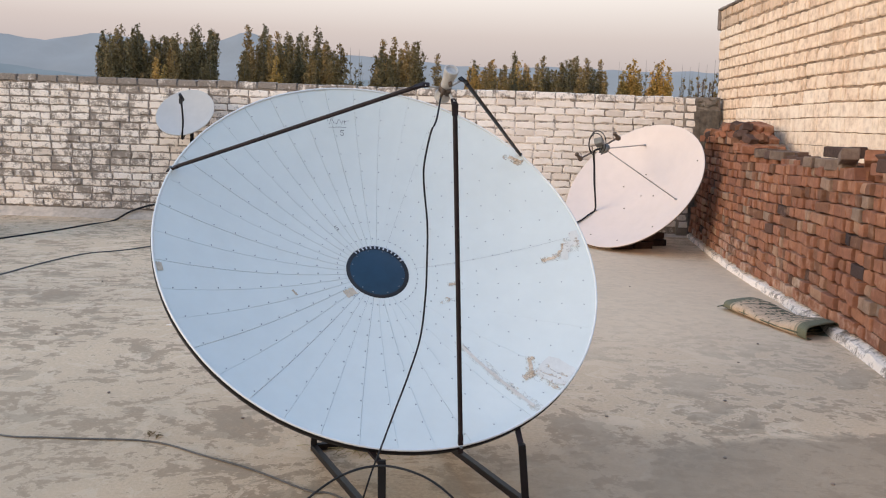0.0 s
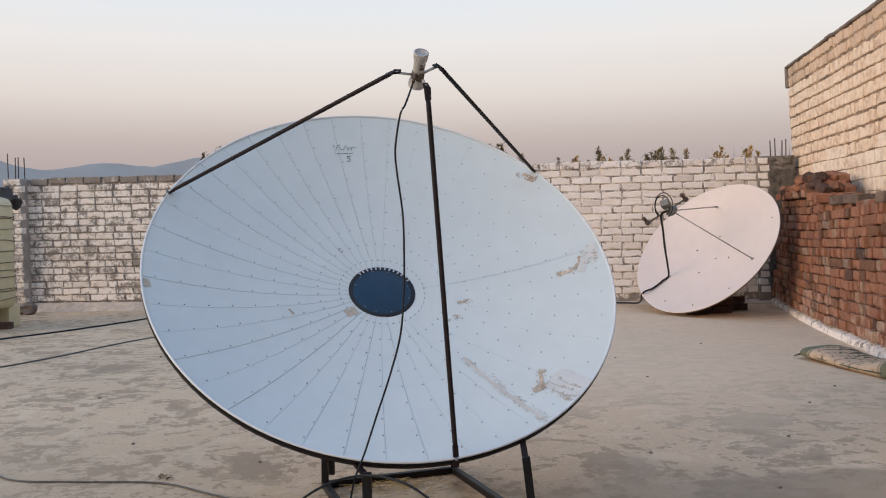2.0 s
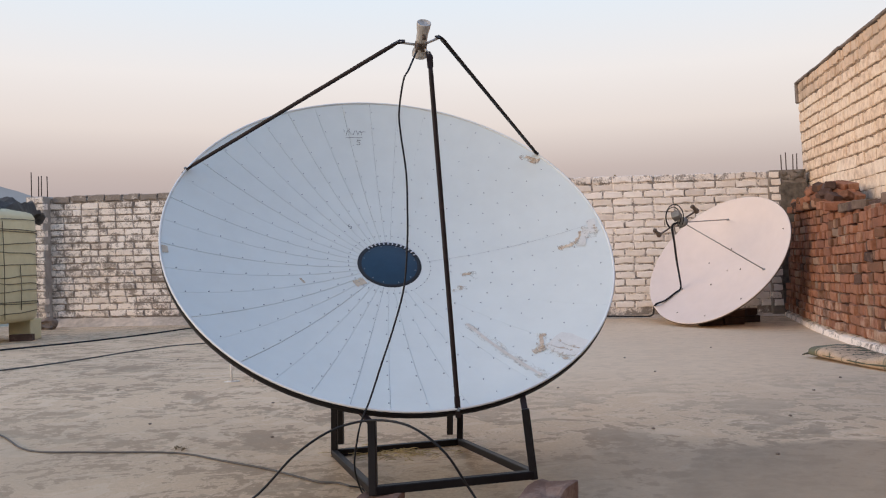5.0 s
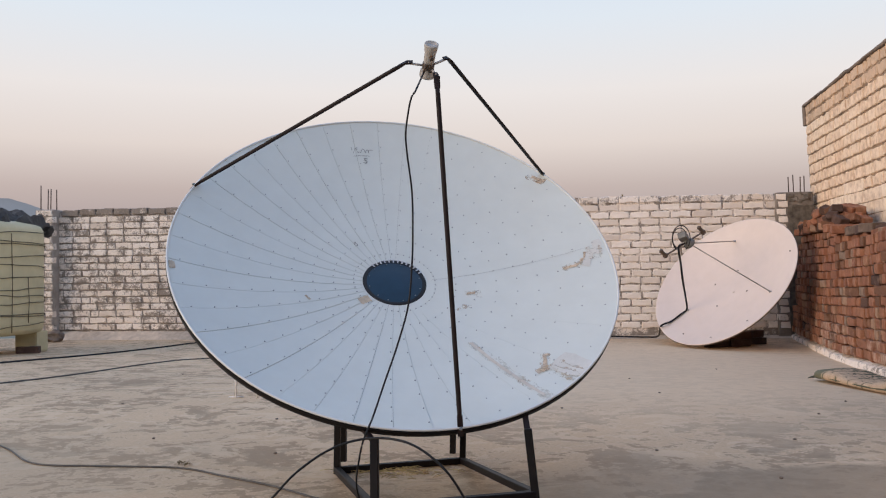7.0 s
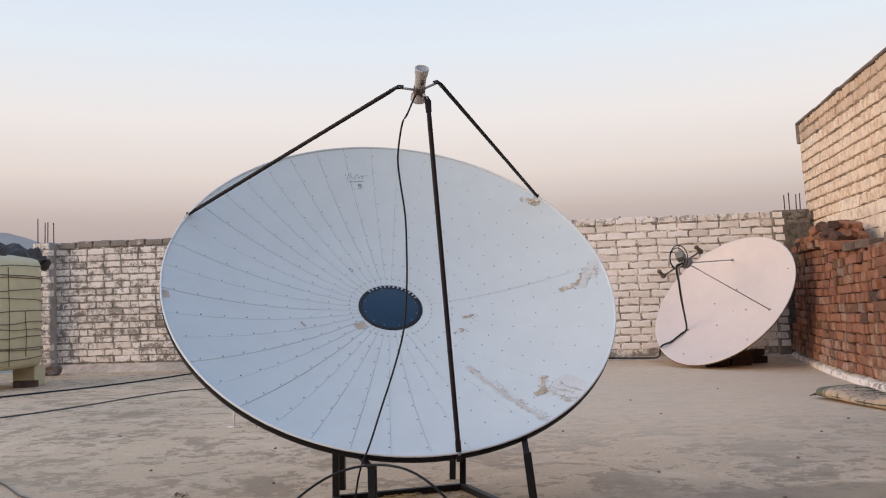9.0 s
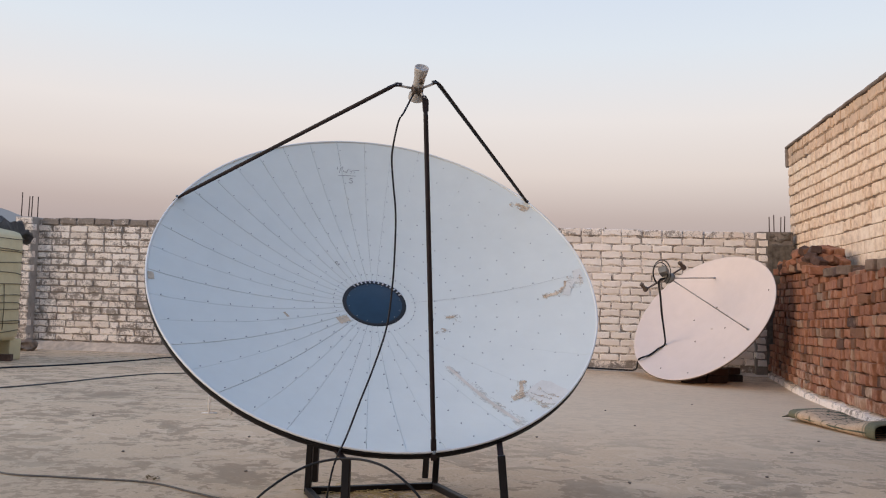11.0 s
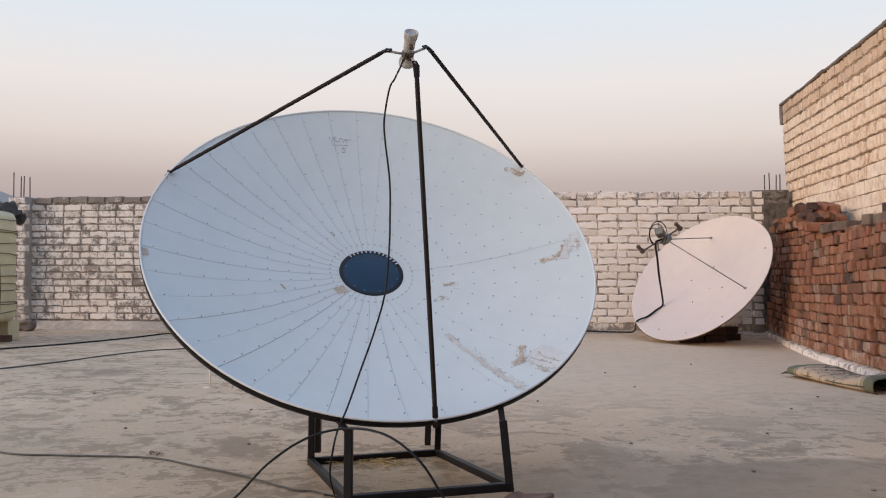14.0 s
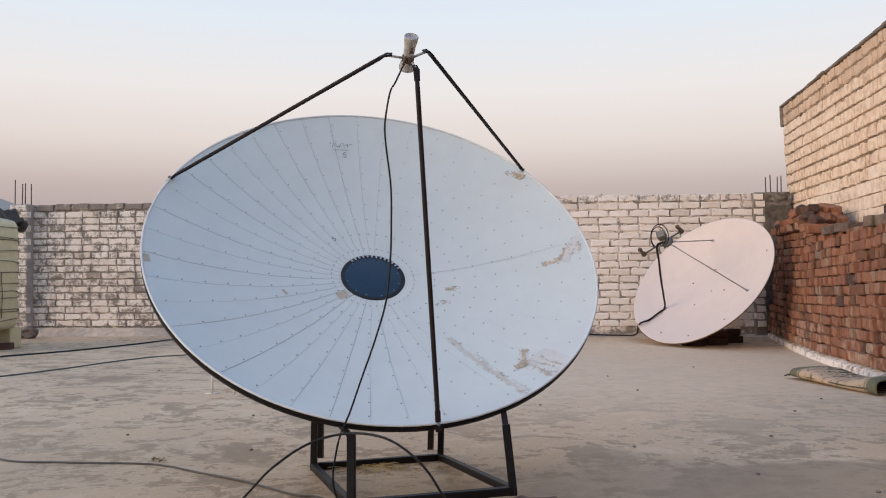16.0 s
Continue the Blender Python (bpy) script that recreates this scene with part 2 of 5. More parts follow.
def concrete(name):
    """Weathered roof screed: pale skin flaking off in ragged islands, greyer beneath, one smooth repaired patch."""
    m, nt, b = nodes_of(name)
    a = noise_tex(nt, 3.0, 10, 0.70, (0.9, 1.0, 1), 0.6)
    c = noise_tex(nt, 13.0, 8, 0.72, (0.9, 1.0, 1), 0.4)
    fine = noise_tex(nt, 70, 5, 0.7)
    big = noise_tex(nt, 0.35, 4)
    skin = math_node(nt, "ADD", math_node(nt, "MULTIPLY", a, 0.55), math_node(nt, "MULTIPLY", c, 0.45))
    pale = ramp(nt, fine, [(0.3, (0.590, 0.432, 0.281)), (0.7, (0.756, 0.570, 0.383))])
    grey = ramp(nt, fine, [(0.3, (0.367, 0.262, 0.168)), (0.7, (0.502, 0.366, 0.238))])
    mask = ramp(nt, skin, [(0.472, (0, 0, 0)), (0.492, (0.8, 0.8, 0.8)), (0.56, (1, 1, 1))])
    col = mix(nt, mask, grey, pale)
    lip = ramp(nt, skin, [(0.484, (0, 0, 0)), (0.496, (0.55, 0.55, 0.55)), (0.520, (0, 0, 0))])
    col = mix(nt, lip, col, (0.807, 0.635, 0.449))
    chips = ramp(nt, noise_tex(nt, 4.2, 8, 0.66, (0.9, 1.0, 1), 0.9), [(0.555, (0, 0, 0)), (0.565, (0.7, 0.7, 0.7))])
    col = mix(nt, chips, col, (0.745, 0.585, 0.411))
    pits = ramp(nt, noise_tex(nt, 3.1, 8, 0.68, (0.9, 1.0, 1.3), 0.9), [(0.418, (0.6, 0.6, 0.6)), (0.430, (0, 0, 0))])
    col = mix(nt, pits, col, (0.383, 0.290, 0.194))
    col = mix(nt, 0.6, col, ramp(nt, big, [(0.3, (0.68, 0.67, 0.66)), (0.7, (1.03, 1.01, 0.98))]), "MULTIPLY")
    g = nt.nodes.new("ShaderNodeNewGeometry")

    def island(x, y, rx, ry, wobble, stops):
        """A ragged-edged patch of the floor round x, y."""
        move = nt.nodes.new("ShaderNodeVectorMath")
        move.operation = "SUBTRACT"
        move.inputs[1].default_value = (x, y, 0)
        nt.links.new(g.outputs["Position"], move.inputs[0])
        sc = nt.nodes.new("ShaderNodeVectorMath")
        sc.operation = "MULTIPLY"
        sc.inputs[1].default_value = (1 / rx, 1 / ry, 0)
        nt.links.new(move.outputs[0], sc.inputs[0])
        ln = nt.nodes.new("ShaderNodeVectorMath")
        ln.operation = "LENGTH"
        nt.links.new(sc.outputs[0], ln.inputs[0])
        edge = math_node(nt, "ADD", ln.outputs["Value"], math_node(nt, "MULTIPLY", math_node(nt, "SUBTRACT", wobble, 0.5), 0.9))
        return ramp(nt, edge, [(p, (v, v, v)) for p, v in stops])

    # dusty trodden stretch before the brick stack, and the dull bare corner
    col = mix(nt, island(0.3, 5.7, 2.9, 3.7, a, ((0.55, 0.86), (1.05, 0.0))), col, ramp(nt, c, [(0.3, (0.621, 0.475, 0.326)), (0.7, (0.735, 0.575, 0.406))]))
    col = mix(nt, island(-2.9, 1.2, 2.0, 1.6, a, ((0.3, 0.56), (1.0, 0.0))), col, (0.373, 0.280, 0.184))
    # darker ground with straw-coloured flecks under the stand, duller brown ground beside it
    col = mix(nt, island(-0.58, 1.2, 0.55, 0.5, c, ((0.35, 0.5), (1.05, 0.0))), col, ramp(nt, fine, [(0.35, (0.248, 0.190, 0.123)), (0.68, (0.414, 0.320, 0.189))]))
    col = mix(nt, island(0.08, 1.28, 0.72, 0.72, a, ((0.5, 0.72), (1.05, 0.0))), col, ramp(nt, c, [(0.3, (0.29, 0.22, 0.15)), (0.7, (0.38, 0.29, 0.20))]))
    # smooth repaired patch
    col = mix(nt, island(0.92, 0.93, 0.98, 1.02, a, ((0.88, 0.80), (0.98, 0.0))), col, ramp(nt, c, [(0.3, (0.279, 0.210, 0.140)), (0.7, (0.342, 0.262, 0.178))]))
    nt.links.new(col, b.inputs["Base Color"])
    b.inputs["Roughness"].default_value = 0.88
    bump(nt, b, math_node(nt, "ADD", math_node(nt, "MULTIPLY", skin, 1.0), math_node(nt, "MULTIPLY", fine, 0.25)), 0.45, 0.012)
    return m


def leaf_mat(name, c0, c1):
    m, nt, b = nodes_of(name)
    r = piece_random(nt, True)
    o = nt.nodes.new("ShaderNodeObjectInfo").outputs["Random"]
    c = ramp(nt, r, [(0.0, c0), (1.0, c1)])
    c = mix(nt, 1.0, c, ramp(nt, o, [(0.0, (0.75, 0.78, 0.8)), (1.0, (1.25, 1.12, 1.0))]), "MULTIPLY")
    nt.links.new(c, b.inputs["Base Color"])
    b.inputs["Roughness"].default_value = 0.7
    return m


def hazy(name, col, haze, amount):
    """Distant land; evening haze is put in as a faint blue-grey glow."""
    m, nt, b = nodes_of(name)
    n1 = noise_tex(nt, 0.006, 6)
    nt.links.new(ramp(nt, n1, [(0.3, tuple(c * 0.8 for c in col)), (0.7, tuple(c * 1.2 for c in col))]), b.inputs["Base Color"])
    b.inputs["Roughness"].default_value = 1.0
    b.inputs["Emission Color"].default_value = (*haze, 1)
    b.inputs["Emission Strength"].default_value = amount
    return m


M_floor = concrete("roof_screed")
M_wash = whitewashed("whitewashed_brick", False)
M_wash_i = whitewashed("whitewashed_brick_joined", True)
M_mortar = whitewashed("half_washed_mortar", False, 0.385, 0.04)
M_tan = brick_mat("tan_washed_brick", False, [(0.78, 0.575, 0.405), (0.86, 0.665, 0.485), (0.83, 0.625, 0.45), (0.89, 0.70, 0.525)], (0.90, 0.75, 0.585), 0.54)
M_tan_i = brick_mat("tan_washed_brick_joined", True, [(0.78, 0.575, 0.405), (0.86, 0.665, 0.485), (0.83, 0.625, 0.45), (0.89, 0.70, 0.525)], (0.90, 0.75, 0.585), 0.54)
CREAMS = [(0.86, 0.685, 0.51), (0.91, 0.745, 0.575), (0.88, 0.71, 0.54), (0.93, 0.775, 0.61)]
M_cream = brick_mat("cream_washed_brick", False, CREAMS, (0.93, 0.80, 0.65), 0.52)
M_cream_i = brick_mat("cream_washed_brick_joined", True, CREAMS, (0.93, 0.80, 0.65), 0.52)
M_tanmortar = plain("tan_mortar", (0.33, 0.235, 0.16), 0.95, vary=0.9, scale=30, relief=0.9, dist=0.012)
M_cap = plain("dark_weathered_slab", (0.21, 0.165, 0.135), 0.95, vary=0.5, scale=14, relief=0.6, dist=0.01)
REDS = [(0.040, 0.024, 0.022), (0.185, 0.084, 0.042), (0.322, 0.138, 0.074), (0.259, 0.111, 0.064), (0.346, 0.158, 0.086), (0.291, 0.124, 0.070), (0.235, 0.101, 0.060), (0.333, 0.148, 0.082), (0.272, 0.124, 0.072), (0.322, 0.138, 0.077), (0.148, 0.074, 0.042), (0.309, 0.136, 0.074), (0.358, 0.223, 0.146), (0.235, 0.173, 0.131)]
M_red = brick_mat("fired_red_brick", False, REDS, (0.40, 0.27, 0.195), 0.635)
M_red_i = brick_mat("fired_red_brick_joined", True, REDS, (0.40, 0.27, 0.195), 0.635)
M_copewash = whitewashed("patchy_coping_whitewash", True, 0.42)
M_tan_dirty = brick_mat("stained_tan_brick", True, [(0.74, 0.55, 0.39), (0.84, 0.645, 0.47), (0.79, 0.595, 0.43), (0.86, 0.67, 0.495)], (0.34, 0.25, 0.175), 0.565)
M_footbrick = brick_mat("dusty_worn_brick", False, [(0.17, 0.10, 0.075), (0.24, 0.14, 0.105), (0.20, 0.12, 0.09)], (0.36, 0.28, 0.225), 0.57)
# blackened stack bricks; under the corner dish the colour stands in for shade
M_soot_shade = brick_mat("soot_and_shade_brick", False, [(0.05, 0.035, 0.03), (0.10, 0.055, 0.04), (0.075, 0.045, 0.035)], (0.16, 0.11, 0.085), 0.64)
M_splash = brick_mat("lime_splashed_brick", False, REDS, (0.55, 0.43, 0.35), 0.585)
M_splash_i = brick_mat("lime_splashed_brick_joined", True, REDS, (0.55, 0.43, 0.35), 0.585)
M_dark = plain("dark_gap_filling", (0.14, 0.075, 0.05), 0.95)
M_greybrick = brick_mat("grey_fired_brick", False, [(0.13, 0.092, 0.07), (0.20, 0.145, 0.11), (0.16, 0.105, 0.078)], (0.26, 0.195, 0.15), 0.60)
M_skirt = whitewashed("whitewashed_skirting", True, 0.425)
M_dish = plain("white_dish_paint", (0.632, 0.668, 0.642), 0.42, vary=0.05, scale=12, relief=0.03)
M_rim = plain("white_rim_paint", (0.66, 0.68, 0.68), 0.4, vary=0.06)
M_back = plain("grey_galvanised_back", (0.25, 0.26, 0.28), 0.5, 0.3, vary=0.2)
M_steel = plain("black_painted_steel", (0.007, 0.0055, 0.006), 0.5, 0.0, vary=0.5, scale=60, gloss=0.20)
M_rust = plain("rusty_black_steel", (0.015, 0.008, 0.008), 0.6, 0.0, gloss=0.25, vary=0.7, scale=40, relief=0.3)
M_hub = plain("dark_blue_plate", (0.005, 0.031, 0.062), 0.4, 0.1, vary=0.2)
M_gasket = plain("black_hub_ring", (0.006, 0.007, 0.010), 0.6)
M_bolt = plain("zinc_bolt", (0.55, 0.56, 0.58), 0.4, 0.7)
M_hubbolt = plain("dull_blue_bolt", (0.17, 0.20, 0.22), 0.5, 0.5)
M_seam = plain("grey_seam_strip", (0.41, 0.42, 0.43), 0.7, vary=0.4, scale=20)
M_rivet = plain("dull_rivet", (0.31, 0.33, 0.35), 0.5, 0.4)
M_cable = plain("black_cable_jacket", (0.010, 0.011, 0.013), 0.5, gloss=0.25, vary=0.3)
M_cable2 = plain("dusty_grey_cable", (0.085, 0.078, 0.072), 0.7, vary=0.4)
M_lnb = plain("off_white_plastic", (0.43, 0.41, 0.385), 0.55, vary=0.3, scale=80)
M_clamp = plain("brown_clamp", (0.10, 0.07, 0.05), 0.6, 0.2, vary=0.4)
M_pink = plain("pinkish_white_dish_paint", (0.70, 0.60, 0.545), 0.5, vary=0.05, scale=8, relief=0.03)
M_grey3 = plain("grey_white_dish_paint", (0.45, 0.445, 0.43), 0.45, vary=0.06, scale=10)
M_strutgrey = plain("dull_zinc_strut", (0.34, 0.31, 0.285), 0.55, 0.2, vary=0.25)
M_ink = plain("black_marker_ink", (0.09, 0.095, 0.105), 0.7)
M_tank = plain("cream_plastic", (0.56, 0.50, 0.315), 0.55, vary=0.12, scale=9)
M_tarp = plain("dark_tarpaulin", (0.10, 0.096, 0.094), 0.6, vary=0.6, scale=15, relief=0.5, dist=0.01)
M_string = plain("dark_twine", (0.11, 0.095, 0.065), 0.8)
M_rebar = plain("rusty_rebar", (0.09, 0.065, 0.055), 0.7, 0.4, vary=0.4)
M_wire = plain("white_coated_wire", (0.75, 0.72, 0.68), 0.5)
M_trunk = plain("poplar_bark", (0.20, 0.185, 0.16), 0.9, vary=0.3, scale=8)
# emission on fields and hills paints the distance haze in
M_field = hazy("far_fields_haze_glow", (0.06, 0.075, 0.05), (0.20, 0.235, 0.27), 0.45)
M_hill = hazy("far_hills_haze_glow", (0.08, 0.09, 0.10), (0.185, 0.195, 0.215), 0.85)
M_hill2 = hazy("near_hills_haze_glow", (0.07, 0.085, 0.09), (0.125, 0.145, 0.165), 0.8)
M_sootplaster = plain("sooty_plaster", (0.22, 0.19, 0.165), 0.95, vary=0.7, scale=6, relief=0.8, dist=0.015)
M_stain_shade = plain("stain_and_shade_plaster", (0.11, 0.094, 0.078), 0.95, vary=0.9, scale=16, relief=0.8, dist=0.015)
M_fillet = plain("cement_fillet", (0.52, 0.435, 0.355), 0.95, vary=0.35, scale=16, relief=0.8, dist=0.012)
M_plaster_shaded = plain("shaded_grey_plaster", (0.36, 0.325, 0.295), 0.95, vary=0.35, scale=9, relief=0.7, dist=0.012)
M_plaster = plain("grey_plaster", (0.26, 0.235, 0.21), 0.95, vary=0.55, scale=7, relief=0.8, dist=0.015)


def rust_mat(name, strength=0.72):
    m, nt, b = nodes_of(name)
    f = noise_tex(nt, 38, 6, 0.75)
    nt.links.new(ramp(nt, f, [(0.36, (0.62, 0.56, 0.48)), (0.52, (0.54, 0.43, 0.31)), (0.70, (0.40, 0.25, 0.13))]), b.inputs["Base Color"])
    b.inputs["Roughness"].default_value = 0.8
    nt.links.new(ramp(nt, noise_tex(nt, 26, 7, 0.8), [(0.47, (0, 0, 0)), (0.62, (strength, strength, strength))]), b.inputs["Alpha"])
    return m


M_tape = rust_mat("brown_tape_residue")
M_tape_brown = plain("brown_tape", (0.54, 0.435, 0.33), 0.8, vary=0.4, scale=70)
M_tape_thin = rust_mat("thin_tape_residue", 0.36)
M_tape_faint = plain("pale_adhesive_trace", (0.615, 0.612, 0.58), 0.7, vary=0.12, scale=60)
M_streak = plain("dried_glue_streak", (0.59, 0.555, 0.505), 0.75, vary=0.15, scale=50)
M_tape_solid = plain("tan_tape", (0.50, 0.42, 0.32), 0.7, vary=0.35, scale=45)


def rug_mat(name):
    m, nt, b = nodes_of(name)
    tc = nt.nodes.new("ShaderNodeTexCoord")
    mp = nt.nodes.new("ShaderNodeMapping")
    mp.inputs["Scale"].default_value = (10.0, 6.0, 0)
    nt.links.new(tc.outputs["Object"], mp.inputs["Vector"])
    vo = nt.nodes.new("ShaderNodeTexVoronoi")
    vo.feature = "DISTANCE_TO_EDGE"
    vo.inputs["Scale"].default_value = 2.1
    nt.links.new(mp.outputs[0], vo.inputs["Vector"])
    wv = nt.nodes.new("ShaderNodeTexWave")
    wv.wave_type = "RINGS"
    wv.inputs["Scale"].default_value = 0.75
    wv.inputs["Distortion"].default_value = 3.0
    nt.links.new(mp.outputs[0], wv.inputs["Vector"])
    p = math_node(nt, "ADD", math_node(nt, "MULTIPLY", vo.outputs["Distance"], 1.9), math_node(nt, "MULTIPLY", wv.outputs["Fac"], 0.35))
    sep = nt.nodes.new("ShaderNodeSeparateXYZ")
    nt.links.new(tc.outputs["Object"], sep.inputs[0])
    p = math_node(nt, "ADD", p, math_node(nt, "MULTIPLY", sep.outputs[0], 1.3))
    col = ramp(nt, p, [(0.21, (0.105, 0.10, 0.06)), (0.26, (0.17, 0.145, 0.09)), (0.31, (0.47, 0.345, 0.235)), (0.75, (0.55, 0.405, 0.28))])
    along = math_node(nt, "SUBTRACT", sep.outputs[1], math_node(nt, "MULTIPLY", sep.outputs[0], 0.39))
    ex = math_node(nt, "ABSOLUTE", along)
    border = ramp(nt, ex, [(0.325, (0, 0, 0)), (0.335, (0.85, 0.85, 0.85)), (0.350, (0.2, 0.2, 0.2)), (0.358, (1, 1, 1))])
    col = mix(nt, border, col, (0.15, 0.15, 0.095))
    fz = noise_tex(nt, 160, 3)
    col = mix(nt, 0.7, col, ramp(nt, fz, [(0.3, (0.6, 0.6, 0.6)), (0.7, (1.2, 1.2, 1.2))]), "MULTIPLY")
    nt.links.new(col, b.inputs["Base Color"])
    b.inputs["Roughness"].default_value = 1.0
    bump(nt, b, fz, 0.6, 0.004)
    return m


M_rug = rug_mat("woven_rug")
M_rugdark = plain("dark_rug_underside", (0.075, 0.08, 0.055), 1.0)

# ---- large structure ----
# roof floor
bm = bmesh.new()
X0, X1, Y0, Y1 = -9.0, 2.9, -5.0, 9.1
nx, ny = 70, 84
grid = [[bm.verts.new((X0 + (X1 - X0) * i / nx, Y0 + (Y1 - Y0) * j / ny, 0)) for i in range(nx + 1)] for j in range(ny + 1)]
for row in grid:
    for v in row:
        v.co.z = floor_z(v.co.x, v.co.y)
for j in range(ny):
    for i in range(nx):
        bm.faces.new((grid[j][i], grid[j][i + 1], grid[j + 1][i + 1], grid[j + 1][i])).smooth = True
ring = [grid[0][i] for i in range(nx)] + [grid[j][nx] for j in range(ny)] + [grid[ny][i] for i in range(nx, 0, -1)] + [grid[j][0] for j in range(ny, 0, -1)]
low = [bm.verts.new((v.co.x, v.co.y, -0.35)) for v in ring]
for k in range(len(ring)):
    bm.faces.new((ring[k], low[k], low[(k + 1) % len(ring)], ring[(k + 1) % len(ring)]))
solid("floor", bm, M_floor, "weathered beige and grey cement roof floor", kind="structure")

# the storey under the roof and the land round it
bm = bmesh.new()
add_box(bm, Matrix.Translation((-3.05, 2.0, -2.2)), 11.6, 13.8, 3.7)
solid("wall_below", bm, M_plaster, "plastered storey under the flat roof", kind="structure")


def land(az_deg, r):
    a = radians(az_deg)
    return Vector((r * math.sin(a), -1.3 + r * math.cos(a), 0))


bm = bmesh.new()
rings = []
for r in (0.5, 30, 60, 120, 300, 800, 2000, 4400):
    rings.append([bm.verts.new((r * math.cos(a), r * math.sin(a), -4.0 - (0.4 * noise.noise((r * math.cos(a) * 0.02, r * math.sin(a) * 0.02, 3)) if r < 1000 else 0))) for a in [2 * math.pi * k / 72 for k in range(72)]])
for a, b in zip(rings, rings[1:]):
    for k in range(72):
        bm.faces.new((a[k], a[(k + 1) % 72], b[(k + 1) % 72], b[k])).smooth = True
bm.faces.new(rings[0])
solid("ground", bm, M_field, "flat farmland below the roof with haze glow", kind="structure")


def ridge(name, dist, depth, height, material, label):
    """A range of hills round the plain; height(az) gives its skyline in degrees."""
    bm = bmesh.new()
    n, rows = 720, 7
    g = []
    for j in range(rows):
        f = j / (rows - 1)
        row = []
        for i in range(n):
            az = -180 + 360 * i / n
            p = land(az, dist + depth * f)
            top = 1.0 + (dist + depth) * math.tan(radians(height(az)))
            k = f ** 0.8
            p.z = -6 + (top + 6) * k * (1 + (0.12 * noise.noise((az * 0.5, f * 5, 2)) if f < 1 else 0))
            row.append(bm.verts.new(p))
        g.append(row)
    for j in range(rows - 1):
        for i in range(n):
            bm.faces.new((g[j][i], g[j][(i + 1) % n], g[j + 1][(i + 1) % n], g[j + 1][i])).smooth = True
    solid(name, bm, material, label, kind="structure")


def bell(x, c, w):
    return math.exp(-((x - c) / w) ** 2)


def far_height(az):
    h = 3.4 + 0.35 * noise.noise((az * 0.06, 1.7, 0)) + 0.16 * noise.noise((az * 0.35, 4.1, 0)) + 0.09 * noise.noise((az * 1.1, 9, 0)) + 0.04 * noise.noise((az * 2.9, 5, 0))
    h += 1.45 * bell(az, -35.5, 3.0) + 0.9 * bell(az, -28, 3) + 1.45 * bell(az, -21.5, 3.4) + 0.9 * bell(az, -16, 3) + 0.6 * bell(az, -12.9, 1.4) + 0.95 * bell(az, -12.4, 3.2) + 0.5 * bell(az, -8, 4) + 0.5 * bell(az, -3, 5)
    h += 0.5 * smooth(0, 8, az) * smooth(60, 30, az)
    return h


def near_height(az):
    return 2.4 + 0.5 * noise.noise((az * 0.09, 7.7, 0)) + 0.12 * noise.noise((az * 0.6, 2.2, 0)) + 0.5 * bell(az, -30, 5) - 0.4 * smooth(-5, 14, az)


ridge("backdrop_far_hills", 3300, 700, far_height, M_hill, "pale blue mountain range with haze glow")
ridge("backdrop_near_hills", 1900, 500, near_height, M_hill2, "low blue-grey hills with haze glow")


def brick_mesh(name, lx, lz, depth, seed, material, chamfer=0.006, ragged=0.003):
    """A brick face at y=0 looking towards -y, its centre at x=z=0, with chipped, uneven edges."""
    r = random.Random(seed)
    j = lambda s: r.uniform(-s, s)
    hx, hz = lx / 2, lz / 2
    k = 4 if lx > 0.15 else 2
    out = [(-hx + lx * i / k, -hz) for i in range(k)] + [(hx, -hz), (hx, 0)] + [(hx - lx * i / k, hz) for i in range(k)] + [(-hx, hz), (-hx, 0)]
    n = len(out)
    md, fr = [], []
    for x, z in out:
        chip = abs(r.gauss(0, ragged * 1.2))
        cx, cz = x - math.copysign(chip, x) if abs(x) > hx * 0.9 else x, z - math.copysign(chip, z) if abs(z) > hz * 0.9 else z
        md.append((cx + j(ragged * 0.4), chamfer + j(0.0015), cz + j(ragged * 0.4)))
        f = chamfer * r.uniform(0.7, 1.8)
        fr.append((cx - (math.copysign(f, x) if abs(x) > hx * 0.9 else 0) + j(ragged * 0.5), j(0.0016), cz - (math.copysign(f, z) if abs(z) > hz * 0.9 else 0)))
    bk = [(-hx, depth, -hz), (hx, depth, -hz), (hx, depth, hz), (-hx, depth, hz)]
    vs = md + fr + bk
    fs = [tuple(range(n, 2 * n))] + [(i, (i + 1) % n, n + (i + 1) % n, n + i) for i in range(n)]
    a, c, d = k, k + 2, 2 * k + 2
    o = 2 * n
    fs += [tuple(range(a, -1, -1)) + (o, o + 1), tuple(range(c, a - 1, -1)) + (o + 1, o + 2), tuple(range(d, c - 1, -1)) + (o + 2, o + 3), (0,) + tuple(range(n - 1, d - 1, -1)) + (o + 3, o), (o + 3, o + 2, o + 1, o)]
    me = bpy.data.meshes.new(name)
    me.from_pydata(vs, [], fs)
    if material:
        me.materials.append(material)
    return me


def join_meshes(name, items, material):
    """One mesh from (mesh, matrix) pairs."""
    vs, fs = [], []
    for me, m in items:
        o = len(vs)
        vs += [tuple(m @ v.co) for v in me.vertices]
        fs += [tuple(o + i for i in p.vertices) for p in me.polygons]
    me = bpy.data.meshes.new(name)
    me.from_pydata(vs, [], fs)
    me.materials.append(material)
    return me


# ---- back wall ----
WALL_Y, COURSE = 9.0, 0.0878
bm = bmesh.new()
add_box(bm, Matrix.Translation(((-6.79 + 2.7) / 2, WALL_Y + 0.119, 0.655)), 9.49, 0.21, 1.81)
wall_north = solid("wall_north", bm, M_mortar, "whitewashed brick parapet wall with flaking paint", kind="structure")

